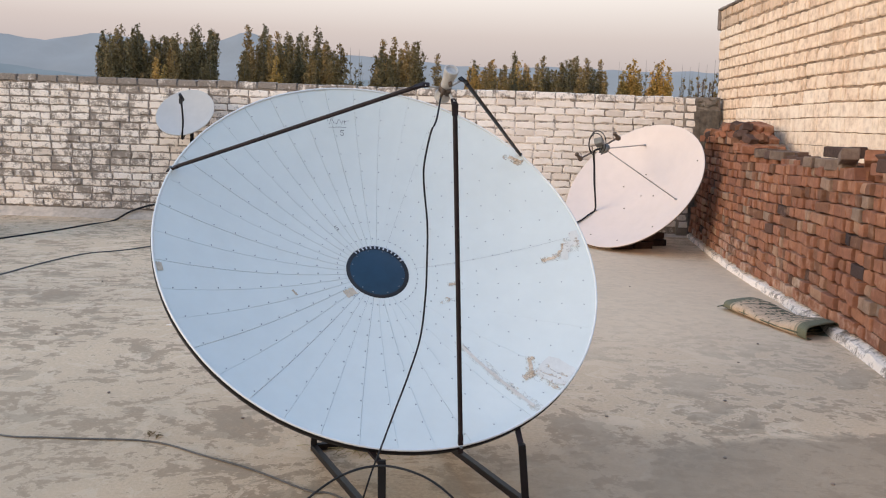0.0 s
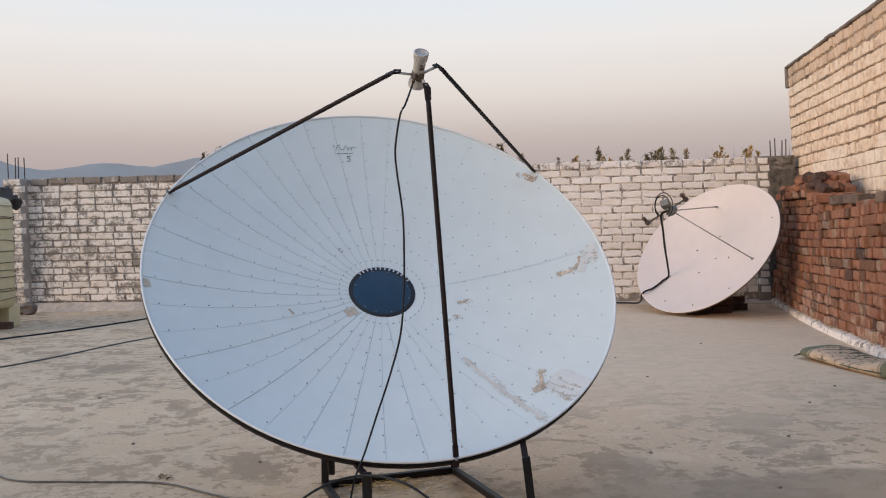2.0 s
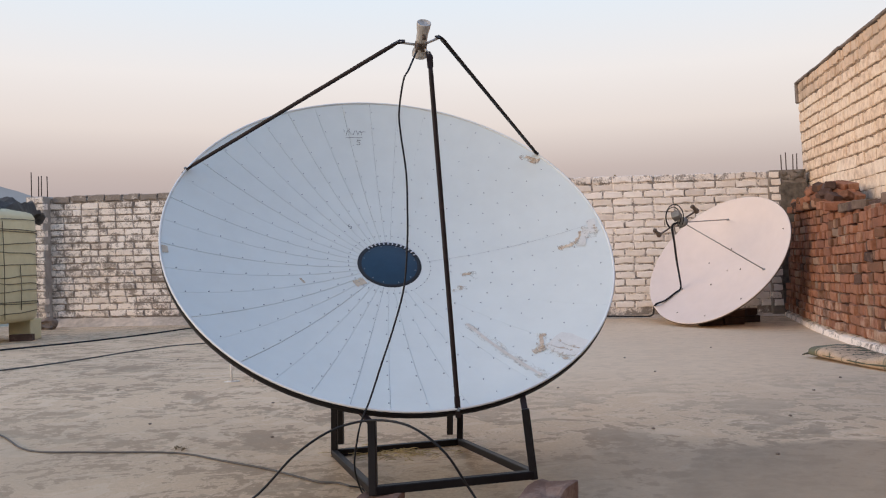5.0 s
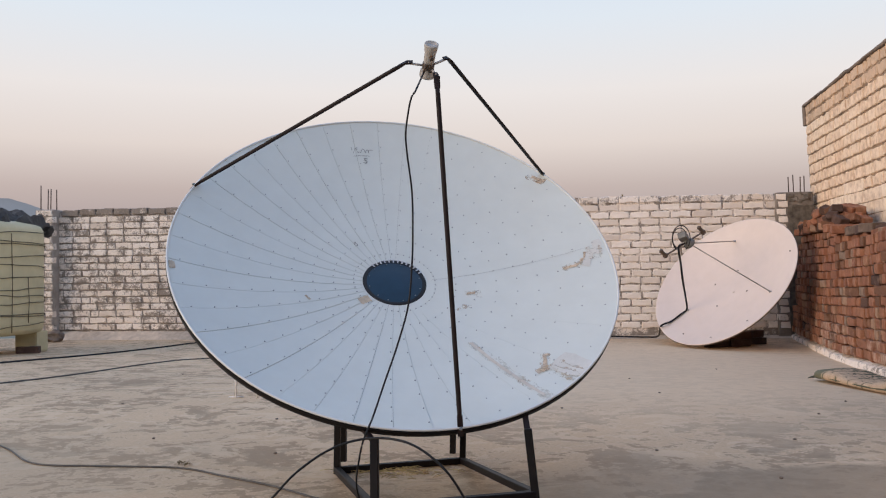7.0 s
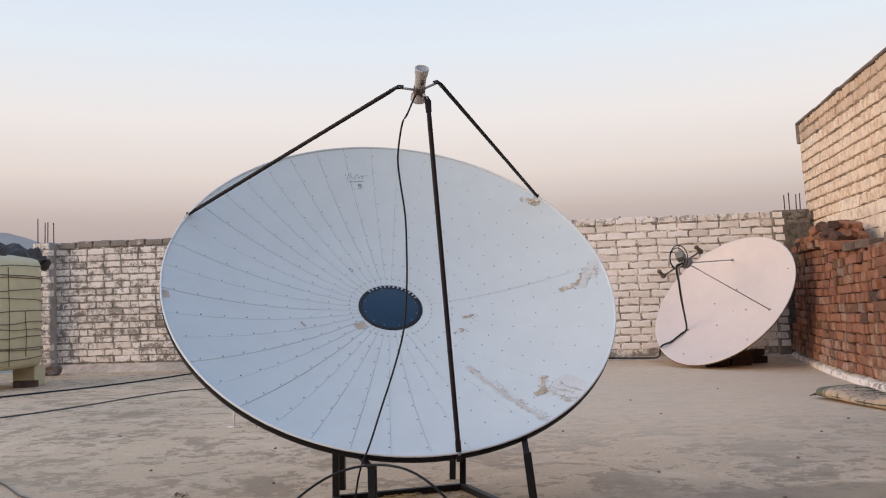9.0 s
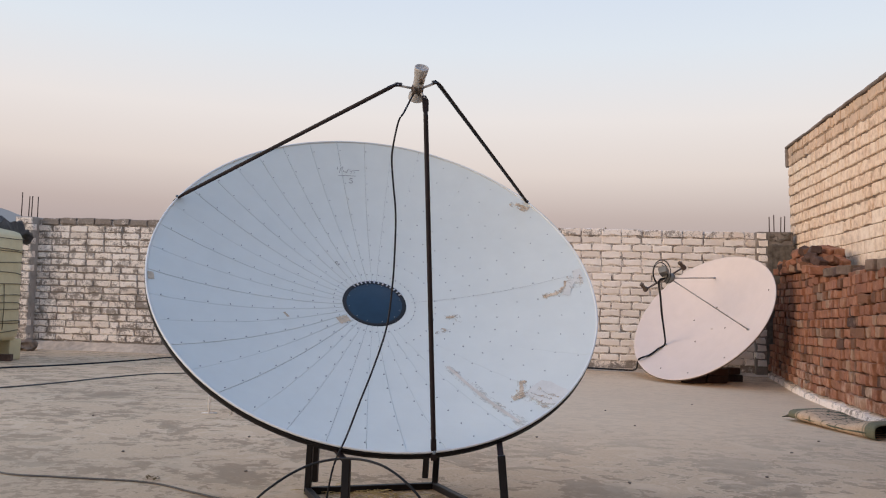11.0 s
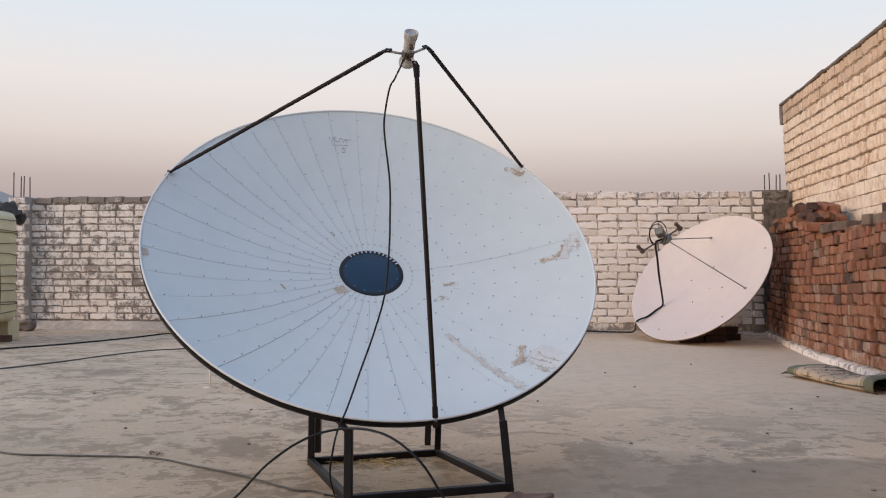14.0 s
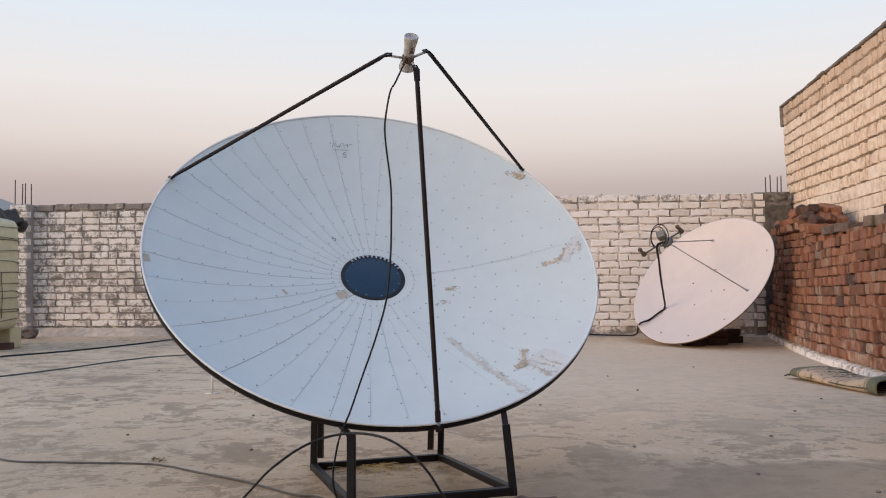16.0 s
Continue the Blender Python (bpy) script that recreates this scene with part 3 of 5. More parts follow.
# right-hand building wall: its corner, its direction towards the camera, its outward side
RB = Vector((2.735, 9.32, 0))
RD = Vector((-0.043, -0.999, 0)).normalized()
RN = Vector((-0.999, 0.043, 0)).normalized()
R_TOP = 2.66
LEAN = 0.032
LEAN_TURN = -math.atan(LEAN)


def right_wall(s, z, out=0.0):
    """The pose of a brick face on the building's wall: s metres from the corner, z up."""
    p = RB + RD * s + RN * (out - LEAN * (R_TOP - z))
    return Matrix.Translation((p.x, p.y, z)) @ Matrix.Rotation(LEAN_TURN, 4, "Y") @ Matrix(((RD.x, -RN.x, 0, 0), (RD.y, -RN.y, 0, 0), (0, 0, 1, 0), (0, 0, 0, 1)))


bm = bmesh.new()
add_box(bm, right_wall(6.5, 1.0) @ Matrix.Translation((0, 0.124, 0)), 13.0, 0.22, 3.2)
wall_east = solid("wall_east", bm, M_tanmortar, "tan washed brick wall of the taller building", kind="structure")
bm = bmesh.new()
s0 = -0.06
while s0 < 12.9:
    run = rnd.uniform(0.16, 0.34)
    m = right_wall(s0 + run / 2, R_TOP + 0.010 + rnd.uniform(-0.006, 0.006))
    add_box(bm, m @ Matrix.Translation((0, 0.115 + rnd.uniform(-0.012, 0.012), 0)) @ Matrix.Rotation(radians(rnd.uniform(-1.2, 1.2)), 4, "Y"), run + 0.004, 0.27, 0.032 + rnd.uniform(-0.006, 0.008), 0.009)
    s0 += run
tagged(new("trim_coping", mesh_of("trim_coping", bm, M_cap)), "dark weathered slab along the wall top", kind="structure")
bm = bmesh.new()
add_box(bm, right_wall(-0.045, R_TOP - 0.12) @ Matrix.Translation((0, 0.12, 0)), 0.085, 0.26, 0.235, 0.012)
tagged(new("trim_corner", mesh_of("trim_corner", bm, M_cap)), "dark overhanging roof edge at the corner", kind="structure")

# ---- piers and their bars ----
bm = bmesh.new()
add_box(bm, Matrix.Translation((-6.88, 8.99, 0.73)), 0.25, 0.25, 1.71, 0.008, 1)
# plaster core; the shade of its right side is put into the grey
pier_w = solid("wall_pier_west", bm, M_plaster_shaded, "whitewashed brick pier at the wall end", kind="structure")
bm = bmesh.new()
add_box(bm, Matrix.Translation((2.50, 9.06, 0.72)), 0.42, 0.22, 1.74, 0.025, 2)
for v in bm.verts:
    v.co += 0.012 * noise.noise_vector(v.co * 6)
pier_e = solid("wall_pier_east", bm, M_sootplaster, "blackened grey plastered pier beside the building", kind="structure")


def rebar(x, y, z0, z1, lean):
    bm = bmesh.new()
    add_tube(bm, [(0, 0, 0), (lean * 0.5, 0, (z1 - z0) * 0.5), (lean, 0, z1 - z0)], 0.0065, 6)
    ob = solid("rebar", bm, M_rebar, "rusty steel rebar sticking out of a pier", "rebar", "bars standing out of the piers")
    ob.location = (x, y, z0)


for x, z1, le in ((-7.00, 1.915, 0.0), (-6.90, 1.86, 0.004), (-6.86, 1.865, 0.003), (-6.775, 1.855, -0.003)):
    rebar(x, 8.98, 1.58, z1, le)
for x, z1, le in ((2.46, 1.775, -0.004), (2.515, 1.80, -0.006), (2.59, 1.775, 0.002), (2.635, 1.785, 0.0)):
    rebar(x, 9.05, 1.58, z1, le)

# sloped mortar fillet along the foot of the back wall
bm = bmesh.new()
n = 90
top, foot = [], []
for i in range(n + 1):
    x = -6.7 + 9.3 * i / n
    top.append(bm.verts.new((x, 8.985, -0.01 - 0.07 * smooth(-3, 1, x) + 0.012 * noise.noise((x * 4, 0, 0)))))
    y = 8.82 + 0.07 * smooth(-3, 1, x) + 0.03 * noise.noise((x * 3, 5, 0))
    foot.append(bm.verts.new((x, y, floor_z(x, y) - 0.004)))
for i in range(n):
    bm.faces.new((foot[i], foot[i + 1], top[i + 1], top[i]))
tagged(new("trim_fillet", mesh_of("trim_fillet", bm, M_fillet)), "sloped cement fillet along the wall foot", kind="structure")

# ---- the large dish on its stand ----
DC = Vector((-0.7727, 1.4249, 0.7752))
DN = Vector((0.248, -0.646, 0.722)).normalized()
DU = Vector((0, 0, 1)).cross(DN).normalized()
DV = DN.cross(DU)
DR, DD = 0.7317, 0.168
DM = Matrix(((DU.x, DV.x, DN.x, DC.x), (DU.y, DV.y, DN.y, DC.y), (DU.z, DV.z, DN.z, DC.z), (0, 0, 0, 1)))

# the feed's own axis, a hair off the dish's
FC = Vector((-0.773, 1.3966, 0.7787))
FN = Vector((0.243, -0.655, 0.716)).normalized()
FU = Vector((0, 0, 1)).cross(FN).normalized()
FV = FN.cross(FU)
FM = Matrix(((FU.x, FV.x, FN.x, FC.x), (FU.y, FV.y, FN.y, FC.y), (FU.z, FV.z, FN.z, FC.z), (0, 0, 0, 1)))


def on_dish(r, deg, up=0.0):
    a = radians(deg)
    return DM @ Vector((r * math.cos(a), r * math.sin(a), -DD + DD * (r / DR) ** 2 + up))


big = thing("satellite_dish", (-0.70, 1.30, 0), "large pale blue-white panelled satellite dish on a black steel stand", "satellite dish")
PETALS, R_IN, R_OUT = 42, 0.108, 0.7285
STEP = 360 / PETALS
SEAM0 = 3.5


def petal_mesh(gap, name):
    """One sheet-metal sector, lying a little over its neighbour, round the angle 0."""
    bm = bmesh.new()
    rows, cols = 12, 4
    top = []
    for j in range(rows + 1):
        r = R_IN + (R_OUT - R_IN) * j / rows
        half = radians(STEP / 2) - gap / (2 * r)
        a_row = []
        for i in range(cols + 1):
            a = -half + 2 * half * i / cols
            z = -DD + DD * (r / DR) ** 2 + 0.0006 * (i / cols)
            p = Vector((r * math.cos(a), r * math.sin(a), z))
            a_row.append(bm.verts.new(p))
        top.append(a_row)
    for j in range(rows):
        for i in range(cols):
            bm.faces.new((top[j][i], top[j + 1][i], top[j + 1][i + 1], top[j][i + 1])).smooth = True
    edge = [[p.co.copy() for p in row] for row in (
        [top[j][0] for j in range(rows + 1)], [top[j][cols] for j in range(rows, -1, -1)], [top[0][i] for i in range(cols, -1, -1)])]
    for run in edge:
        up = [bm.verts.new(p) for p in run]
        dn = [bm.verts.new(p - Vector((0, 0, 0.0018))) for p in run]
        for i in range(len(run) - 1):
            bm.faces.new((up[i], dn[i], dn[i + 1], up[i + 1]))
    return mesh_of(name, bm, M_dish)


WIDE, FINE = petal_mesh(0.00065, "panel"), petal_mesh(0.0003, "panel")
for k in range(PETALS):
    deg = SEAM0 + STEP * (k + 0.5)
    # gaps made finer on the right, where overlap and light hide the seams
    visible_seam = 84 < (deg % 360) < 300
    m = DM @ Matrix.Rotation(radians(deg), 4, "Z") @ pose(0, 0, 0, rnd.uniform(-0.05, 0.05), rnd.uniform(-0.05, 0.05), 0)
    piece("panel", WIDE if visible_seam else FINE, m, big)

# added shell behind the panels; its grey gives the seams their dark lines
bm = bmesh.new()
prof = []
for j in range(11):
    r = 0.04 + (DR - 0.045) * j / 10
    prof.append((r, -DD + DD * (r / DR) ** 2 - 0.0065))
prof += [(r, z - 0.004) for r, z in reversed(prof)]
add_lathe(bm, DM, prof, 84, False)
part("back_shell", bm, M_back, big, "added grey shell that darkens the panel seams")

bm = bmesh.new()
add_tube(bm, [DM @ Vector((0.7295 * math.cos(a), 0.7295 * math.sin(a), 0.0)) for a in [2 * math.pi * k / 120 for k in range(120)]], 0.0038, 8, close=True)
part("rim", bm, M_rim, big, "white rounded rim")
bm = bmesh.new()
add_lathe(bm, DM, [(0.718, -0.013), (0.732, -0.005), (0.734, -0.006), (0.734, -0.023), (0.718, -0.025), (0.714, -0.018), (0.718, -0.013)], 120, False)
part("hoop", bm, M_steel, big, "black steel hoop under the rim")

hub = None
bm = bmesh.new()
add_lathe(bm, DM, [(0.001, -DD + 0.004), (0.094, -DD + 0.0045), (0.0965, -DD + 0.003), (0.0965, -DD - 0.006), (0.001, -DD - 0.006)], 64, False)
hub = part("hub_plate", bm, M_hub, big, "dark blue round centre plate")
bm = bmesh.new()
add_lathe(bm, DM, [(0.092, -DD + 0.0035), (0.1090, -DD + 0.0052), (0.1100, -DD - 0.002), (0.094, -DD - 0.003), (0.094, -DD + 0.0035)], 84, False)
part("hub_ring", bm, M_gasket, big, "black ring round the centre plate")
bm = bmesh.new()
add_box(bm, Matrix.Identity(4), 0.0145, 0.0052, 0.002, 0.0008)
tab_me = mesh_of("tab", bm, M_bolt)
for k in range(PETALS):
    deg = SEAM0 + STEP * (k + 0.5)
    if 18 < deg % 360 < 128:
        piece("tab", tab_me, DM @ Matrix.Rotation(radians(deg), 4, "Z") @ Matrix.Translation((0.1045, 0, -DD + 0.0062)), hub)
bm = bmesh.new()
add_lathe(bm, Matrix.Identity(4), [(0.0022, 0), (0.0022, 0.0015), (0.0012, 0.0024)], 8)
bolt_me = mesh_of("bolt", bm, M_hubbolt)
for k in range(12):
    piece("bolt", bolt_me, DM @ Matrix.Rotation(radians(30 * k + 11 + 3 * math.sin(k * 2.1)), 4, "Z") @ Matrix.Translation((0.0895, 0, -DD + 0.0045)), hub)

# rivets along the panel edges
bm = bmesh.new()
for k in range(PETALS):
    for side in (-1,):
        for i in range(9):
            r = 0.14 + i * 0.069 + (0.02 if side > 0 else 0)
            if r > 0.71:
                continue
            deg = SEAM0 + STEP * k + math.degrees(side * 0.006 / r) + rnd.uniform(-0.15, 0.15)
            p = on_dish(r, deg, 0.0012)
            q = on_dish(r, deg, 0.0034)
            s = 0.0025
            vs = [bm.verts.new(p + s * (math.cos(t) * DU + math.sin(t) * DV)) for t in [math.pi * c / 3 for c in range(6)]]
            vt = [bm.verts.new(q + 0.55 * s * (math.cos(t) * DU + math.sin(t) * DV)) for t in [math.pi * c / 3 for c in range(6)]]
            for c in range(6):
                bm.faces.new((vs[c], vs[(c + 1) % 6], vt[(c + 1) % 6], vt[c]))
            bm.faces.new(vt)
tagged(part("rivets", bm, M_rivet, big, "small dull rivets along the seams"), kind="stuff")


def patch(name, spots, material, label, rag=0.35, seed=1):
    """Thin ragged residue lying on the dish: (u, v, half length, half width, turn)."""
    r = random.Random(seed)
    for u, v, hl, hw, turn in spots:
        bm = bmesh.new()
        ca, sa = math.cos(radians(turn)), math.sin(radians(turn))
        n = 5
        cells = {}
        for i in range(-n, n + 1):
            for j in range(-2, 3):
                x = hl * i / n + r.uniform(-rag, rag) * hl / n * (1 if abs(i) == n else 0.3)
                y = hw * j / 2 + r.uniform(-rag, rag) * hw * (0.8 if abs(j) == 2 else 0.2)
                a, b = u + ca * x - sa * y, v + sa * x + ca * y
                cells[i, j] = bm.verts.new(on_dish(min(0.725, math.hypot(a, b)), math.degrees(math.atan2(b, a)), 0.0022))
        for i in range(-n, n):
            for j in range(-2, 2):
                bm.faces.new((cells[i, j], cells[i + 1, j], cells[i + 1, j + 1], cells[i, j + 1]))
        part(name, bm, material, big, label)


patch("tape_residue", [(0.60, -0.046, 0.032, 0.013, 0), (0.645, -0.025, 0.030, 0.007, 62), (0.685, -0.012, 0.03, 0.022, 80)], M_tape, "brown flaking tape residue", seed=2)
patch("tape_residue", [(0.384, -0.47, 0.045, 0.014, 72), (0.365, -0.505, 0.02, 0.012, 10), (0.43, -0.53, 0.06, 0.04, -50), (0.462, -0.545, 0.03, 0.022, -40)], M_tape, "brown flaking tape residue", seed=3)
patch("tape_residue", [(0.205, -0.345, 0.035, 0.012, -66), (0.262, -0.464, 0.10, 0.016, -66), (0.322, -0.60, 0.08, 0.018, -66)], M_tape_thin, "long pale brown streak", seed=4)
patch("glue_streak", [(0.262, -0.47, 0.165, 0.006, -66)], M_streak, "long dried glue streak", 0.25, 14)
patch("adhesive_trace", [(0.462, -0.525, 0.070, 0.045, -50), (0.70, 0.01, 0.032, 0.014, 85), (0.66, -0.03, 0.04, 0.012, 62)], M_tape_faint, "pale adhesive trace", 0.3, 12)
patch("tape_piece", [(-0.112, -0.084, 0.020, 0.015, 25)], M_tape_solid, "small tan tape piece", 0.2, 5)
patch("tape_residue", [(0.255, -0.077, 0.024, 0.010, 0), (0.272, -0.088, 0.012, 0.017, 0), (0.223, -0.138, 0.016, 0.006, -20), (0.204, -0.148, 0.018, 0.006, 10)], M_tape, "brown flaking tape residue", seed=6)
patch("tape_residue", [(-0.300, -0.092, 0.012, 0.004, -55)], M_tape_solid, "small tan tape piece", 0.3, 9)
patch("tape_residue", [(-0.712, -0.068, 0.009, 0.015, 10)], M_tape_solid, "small tan tape piece", 0.3, 7)
patch("tape_residue", [(0.575, 0.395, 0.036, 0.012, -40), (0.592, 0.385, 0.02, 0.014, -40)], M_tape, "rusty stain beside a strut foot", 0.3, 8)

patch("tape_strip", [(0.384, -0.470, 0.040, 0.0055, 72), (0.366, -0.507, 0.017, 0.0055, 10), (0.398, -0.437, 0.010, 0.006, 15)], M_tape_brown, "brown remains of torn tape", 0.5, 21)
patch("tape_strip", [(0.598, -0.047, 0.024, 0.006, 4), (0.633, -0.035, 0.014, 0.005, 50), (0.652, -0.012, 0.016, 0.004, 72), (0.250, -0.077, 0.014, 0.005, 0), (0.206, -0.340, 0.018, 0.0045, -60), (0.583, 0.392, 0.026, 0.006, -42)], M_tape_brown, "brown remains of torn tape", 0.5, 22)

# one open seam drawn as a thin grey strip, longer and darker than its neighbours
bm = bmesh.new()
run = [(on_dish(0.13 + 0.585 * k / 20, 2.6 - 0.9 * k / 20, 0.0016), on_dish(0.13 + 0.585 * k / 20, 2.6 - 0.9 * k / 20 + 0.10 / (0.2 + k / 20), 0.0016)) for k in range(21)]
vs = [(bm.verts.new(a), bm.verts.new(b)) for a, b in run]
for a, b in zip(vs, vs[1:]):
    bm.faces.new((a[0], b[0], b[1], a[1]))
part("seam_line", bm, M_seam, big, "dark open seam")

# marker writing: an unreadable word over a line, and two figures
def pen(bm, pts, w=0.0011):
    """A flat pen stroke through points (u, v) of the dish."""
    left, right = [], []
    for i, (u, v) in enumerate(pts):
        a, b = pts[max(i - 1, 0)], pts[min(i + 1, len(pts) - 1)]
        d = Vector((b[0] - a[0], b[1] - a[1])).normalized()
        for run, k in ((left, w), (right, -w)):
            x, y = u - d.y * k, v + d.x * k
            run.append(bm.verts.new(on_dish(math.hypot(x, y), math.degrees(math.atan2(y, x)), 0.0026)))
    for i in range(len(pts) - 1):
        bm.faces.new((left[i], left[i + 1], right[i + 1], right[i]))


def figure_five(bm, u, v, h, turn):
    c, d = math.cos(radians(turn)), math.sin(radians(turn))
    for run in (((0.30, 1.0), (-0.22, 0.95)), ((-0.22, 0.95), (-0.28, 0.55), (0.05, 0.62), (0.30, 0.42), (0.26, 0.12), (-0.02, 0.0), (-0.30, 0.10))):
        pen(bm, [(u + h * (c * x - d * y), v + h * (d * x + c * y)) for x, y in run])


bm = bmesh.new()
for u, v, l, turn in ((-0.098, 0.610, 0.012, 100), (-0.088, 0.603, 0.024, 70), (-0.078, 0.606, 0.020, 110), (-0.069, 0.597, 0.010, 0), (-0.060, 0.604, 0.022, 65), (-0.050, 0.607, 0.014, 110), (-0.043, 0.602, 0.018, 60), (-0.034, 0.603, 0.016, 100), (-0.026, 0.607, 0.022, 10), (-0.062, 0.582, 0.066, 3)):
    c, d = 0.5 * l * math.cos(radians(turn)), 0.5 * l * math.sin(radians(turn))
    pen(bm, [(u - c, v - d), (u, v + 0.0015), (u + c, v + d)], 0.0007)
figure_five(bm, -0.050, 0.552, 0.021, -12)
figure_five(bm, -0.112, 0.174, 0.017, 25)
tagged(part("marker_writing", bm, M_ink, big, "black marker writing"), kind="stuff")

# three struts to the feed
FEED = 0.668
for deg, tip in ((154.5, (-0.045, 0.015, 0.664)), (33.9, (0.068, 0.044, 0.666)), (-85.2, (0.025, -0.044, 0.66))):
    foot = DM @ Vector((0.735 * math.cos(radians(deg)), 0.735 * math.sin(radians(deg)), -0.004))
    topp = FM @ Vector(tip)
    along = (topp - foot).normalized()
    bm = bmesh.new()
    rad = 0.0066 if deg < 0 else 0.0060
    turn_in = (FM @ Vector((0.011, 0.009, 0.66)) - topp).normalized()
    add_tube(bm, [foot + along * 0.035, foot + along * 0.05, topp - along * 0.055, topp - along * 0.03], [rad * 0.85, rad, rad, rad * 0.9], 12)
    add_bar(bm, foot - along * 0.014 - DN * 0.004, foot + along * 0.04, 0.015, 0.004, 0.0135, 0.009, up=DN)
    add_bar(bm, topp - along * 0.036, topp - along * 0.004, 0.0135, 0.010, 0.0175, 0.005, up=DN)
    add_bar(bm, topp - along * 0.008, topp + turn_in * 0.012, 0.0175, 0.005, 0.013, 0.004, up=DN)
    st = part("strut", bm, M_steel if deg == 33.9 else M_rust, big)
    bm = bmesh.new()
    add_lathe(bm, Matrix.Translation(foot) @ DM.to_3x3().to_4x4() @ Matrix.Translation((0, 0, 0.004)), [(0.005, 0), (0.005, 0.004), (0.002, 0.006)], 8)
    part("bolt", bm, M_hubbolt, st, "dull bolt")

# feed: low-noise block with its bracket
LM = FM @ Matrix.Translation((0.011, 0.009, 0.0))
bm = bmesh.new()
add_lathe(bm, LM, [(0.0125, 0.655), (0.0150, 0.672), (0.0155, 0.695), (0.0178, 0.705), (0.0192, 0.719), (0.0192, 0.723), (0.0165, 0.724), (0.0150, 0.722), (0.012, 0.719)], 28)
lnb = part("feed_block", bm, M_lnb, big, "off-white plastic feed block")
bm = bmesh.new()
add_lathe(bm, LM, [(0.013, 0.620), (0.0205, 0.623), (0.0215, 0.630), (0.0205, 0.640), (0.017, 0.647), (0.0135, 0.656)], 28)
part("feed_collar", bm, M_lnb, lnb)
bm = bmesh.new()
add_lathe(bm, LM, [(0.0150, 0.647), (0.0168, 0.649), (0.0168, 0.664), (0.0150, 0.666)], 20)
add_box(bm, LM @ Matrix.Translation((0.004, -0.016, 0.657)), 0.012, 0.012, 0.02, 0.002)
part("clamp", bm, M_clamp, lnb, "brown metal clamp")
bm = bmesh.new()
add_tube(bm, [LM @ Vector((0.001, -0.013, 0.692)), LM @ Vector((0.001, -0.024, 0.688))], 0.0055, 10)
add_tube(bm, [LM @ Vector((-0.010, -0.014, 0.668)), LM @ Vector((-0.016, -0.026, 0.650))], 0.004, 8)
part("connector", bm, M_clamp, lnb, "dark cable connector")
for tip in ((-0.046, 0.012, 0.66), (0.064, 0.042, 0.66), (0.024, -0.042, 0.658)):
    a = math.atan2(tip[1], tip[0])
    bm = bmesh.new()
    add_tube(bm, [LM @ Vector((0.014 * math.cos(a), 0.014 * math.sin(a), 0.655)), FM @ Vector(tip)], 0.0036, 8)
    part("bracket_arm", bm, M_lnb, lnb, "white bracket arm")

# stand: tilted rectangular frame of black steel, its front on two bricks
BL, BR = Vector((-1.027, 1.555, 0.012)), Vector((-0.612, 1.737, 0.012))
FL, FR = Vector((-0.735, 0.83, 0.088)), Vector((-0.332, 1.00, 0.088))
for a, b, up in ((BL, BR, (0, 0, 1)), (BR, FR, (0, 0, 1)), (FR, FL, (0, 0, 1)), (FL, BL, (0, 0, 1))):
    bm = bmesh.new()
    add_bar(bm, a, b, 0.022, 0.022, up=up)
    bmesh.ops.bevel(bm, geom=list(bm.edges), offset=0.002, segments=1, affect="EDGES")
    part("base_rail", bm, M_steel, big)
tops = {}
for key, p, q in (("FL", FL, Vector((-0.741, 0.862, 0.262))), ("FR", FR, Vector((-0.350, 1.010, 0.262))),
                  ("BL", BL, Vector((-1.02, 1.565, 0.44))), ("BR", BR, Vector((-0.598, 1.765, 0.50)))):
    bm = bmesh.new()
    add_bar(bm, p - (q - p).normalized() * 0.013, q, 0.021, 0.021, up=(0, 1, 0))
    bmesh.ops.bevel(bm, geom=list(bm.edges), offset=0.002, segments=1, affect="EDGES")
    part("leg", bm, M_steel, big)
    tops[key] = q
for key, deg in (("FL", -105.5), ("FR", -69.0)):
    rim_p = DM @ Vector((0.726 * math.cos(radians(deg)), 0.726 * math.sin(radians(deg)), -0.022))
    bm = bmesh.new()
    add_bar(bm, tops[key] - Vector((0, 0, 0.012)), rim_p, 0.016, 0.007)
    link = part("link", bm, M_rust, big, "rusty hinge link to the rim")
    bm = bmesh.new()
    add_tube(bm, [rim_p - DU * 0.012, rim_p + DU * 0.012], 0.0045, 8)
    part("bolt", bm, M_bolt, link)
# two spare bars hang behind the dish
for p, q in (((-1.02, 1.63, 0.46), (-1.018, 1.61, 0.03)), ((-0.632, 1.74, 0.46), (-0.643, 1.70, 0.045))):
    bm = bmesh.new()
    add_bar(bm, p, q, 0.02, 0.02, up=(0, 1, 0))
    part("hanging_bar", bm, M_steel, big)
# back braces that carry the shell on the rear legs
for key, deg, r in (("BL", 175, 0.40), ("BR", 20, 0.30)):
    bm = bmesh.new()
    add_bar(bm, tops[key] - Vector((0, 0, 0.02)), on_dish(r, deg, -0.012), 0.022, 0.012)
    part("brace", bm, M_steel, big)

bm = bmesh.new()
add_box(bm, Matrix.Identity(4), 0.225, 0.108, 0.074, 0.012, 2)
bmesh.ops.subdivide_edges(bm, edges=[e for e in bm.edges if e.calc_length() > 0.03], cuts=4, use_grid_fill=True)
for v in bm.verts:
    v.co += 0.011 * noise.noise_vector(v.co * 13) + 0.005 * noise.noise_vector(v.co * 41)
foot_brick = solid("brick", bm, M_footbrick, "worn red brick under the stand's front foot", "brick", "bricks under the stand")
foot_brick.matrix_world = pose(-0.300, 0.905, 0.037, 0, 0, 72)
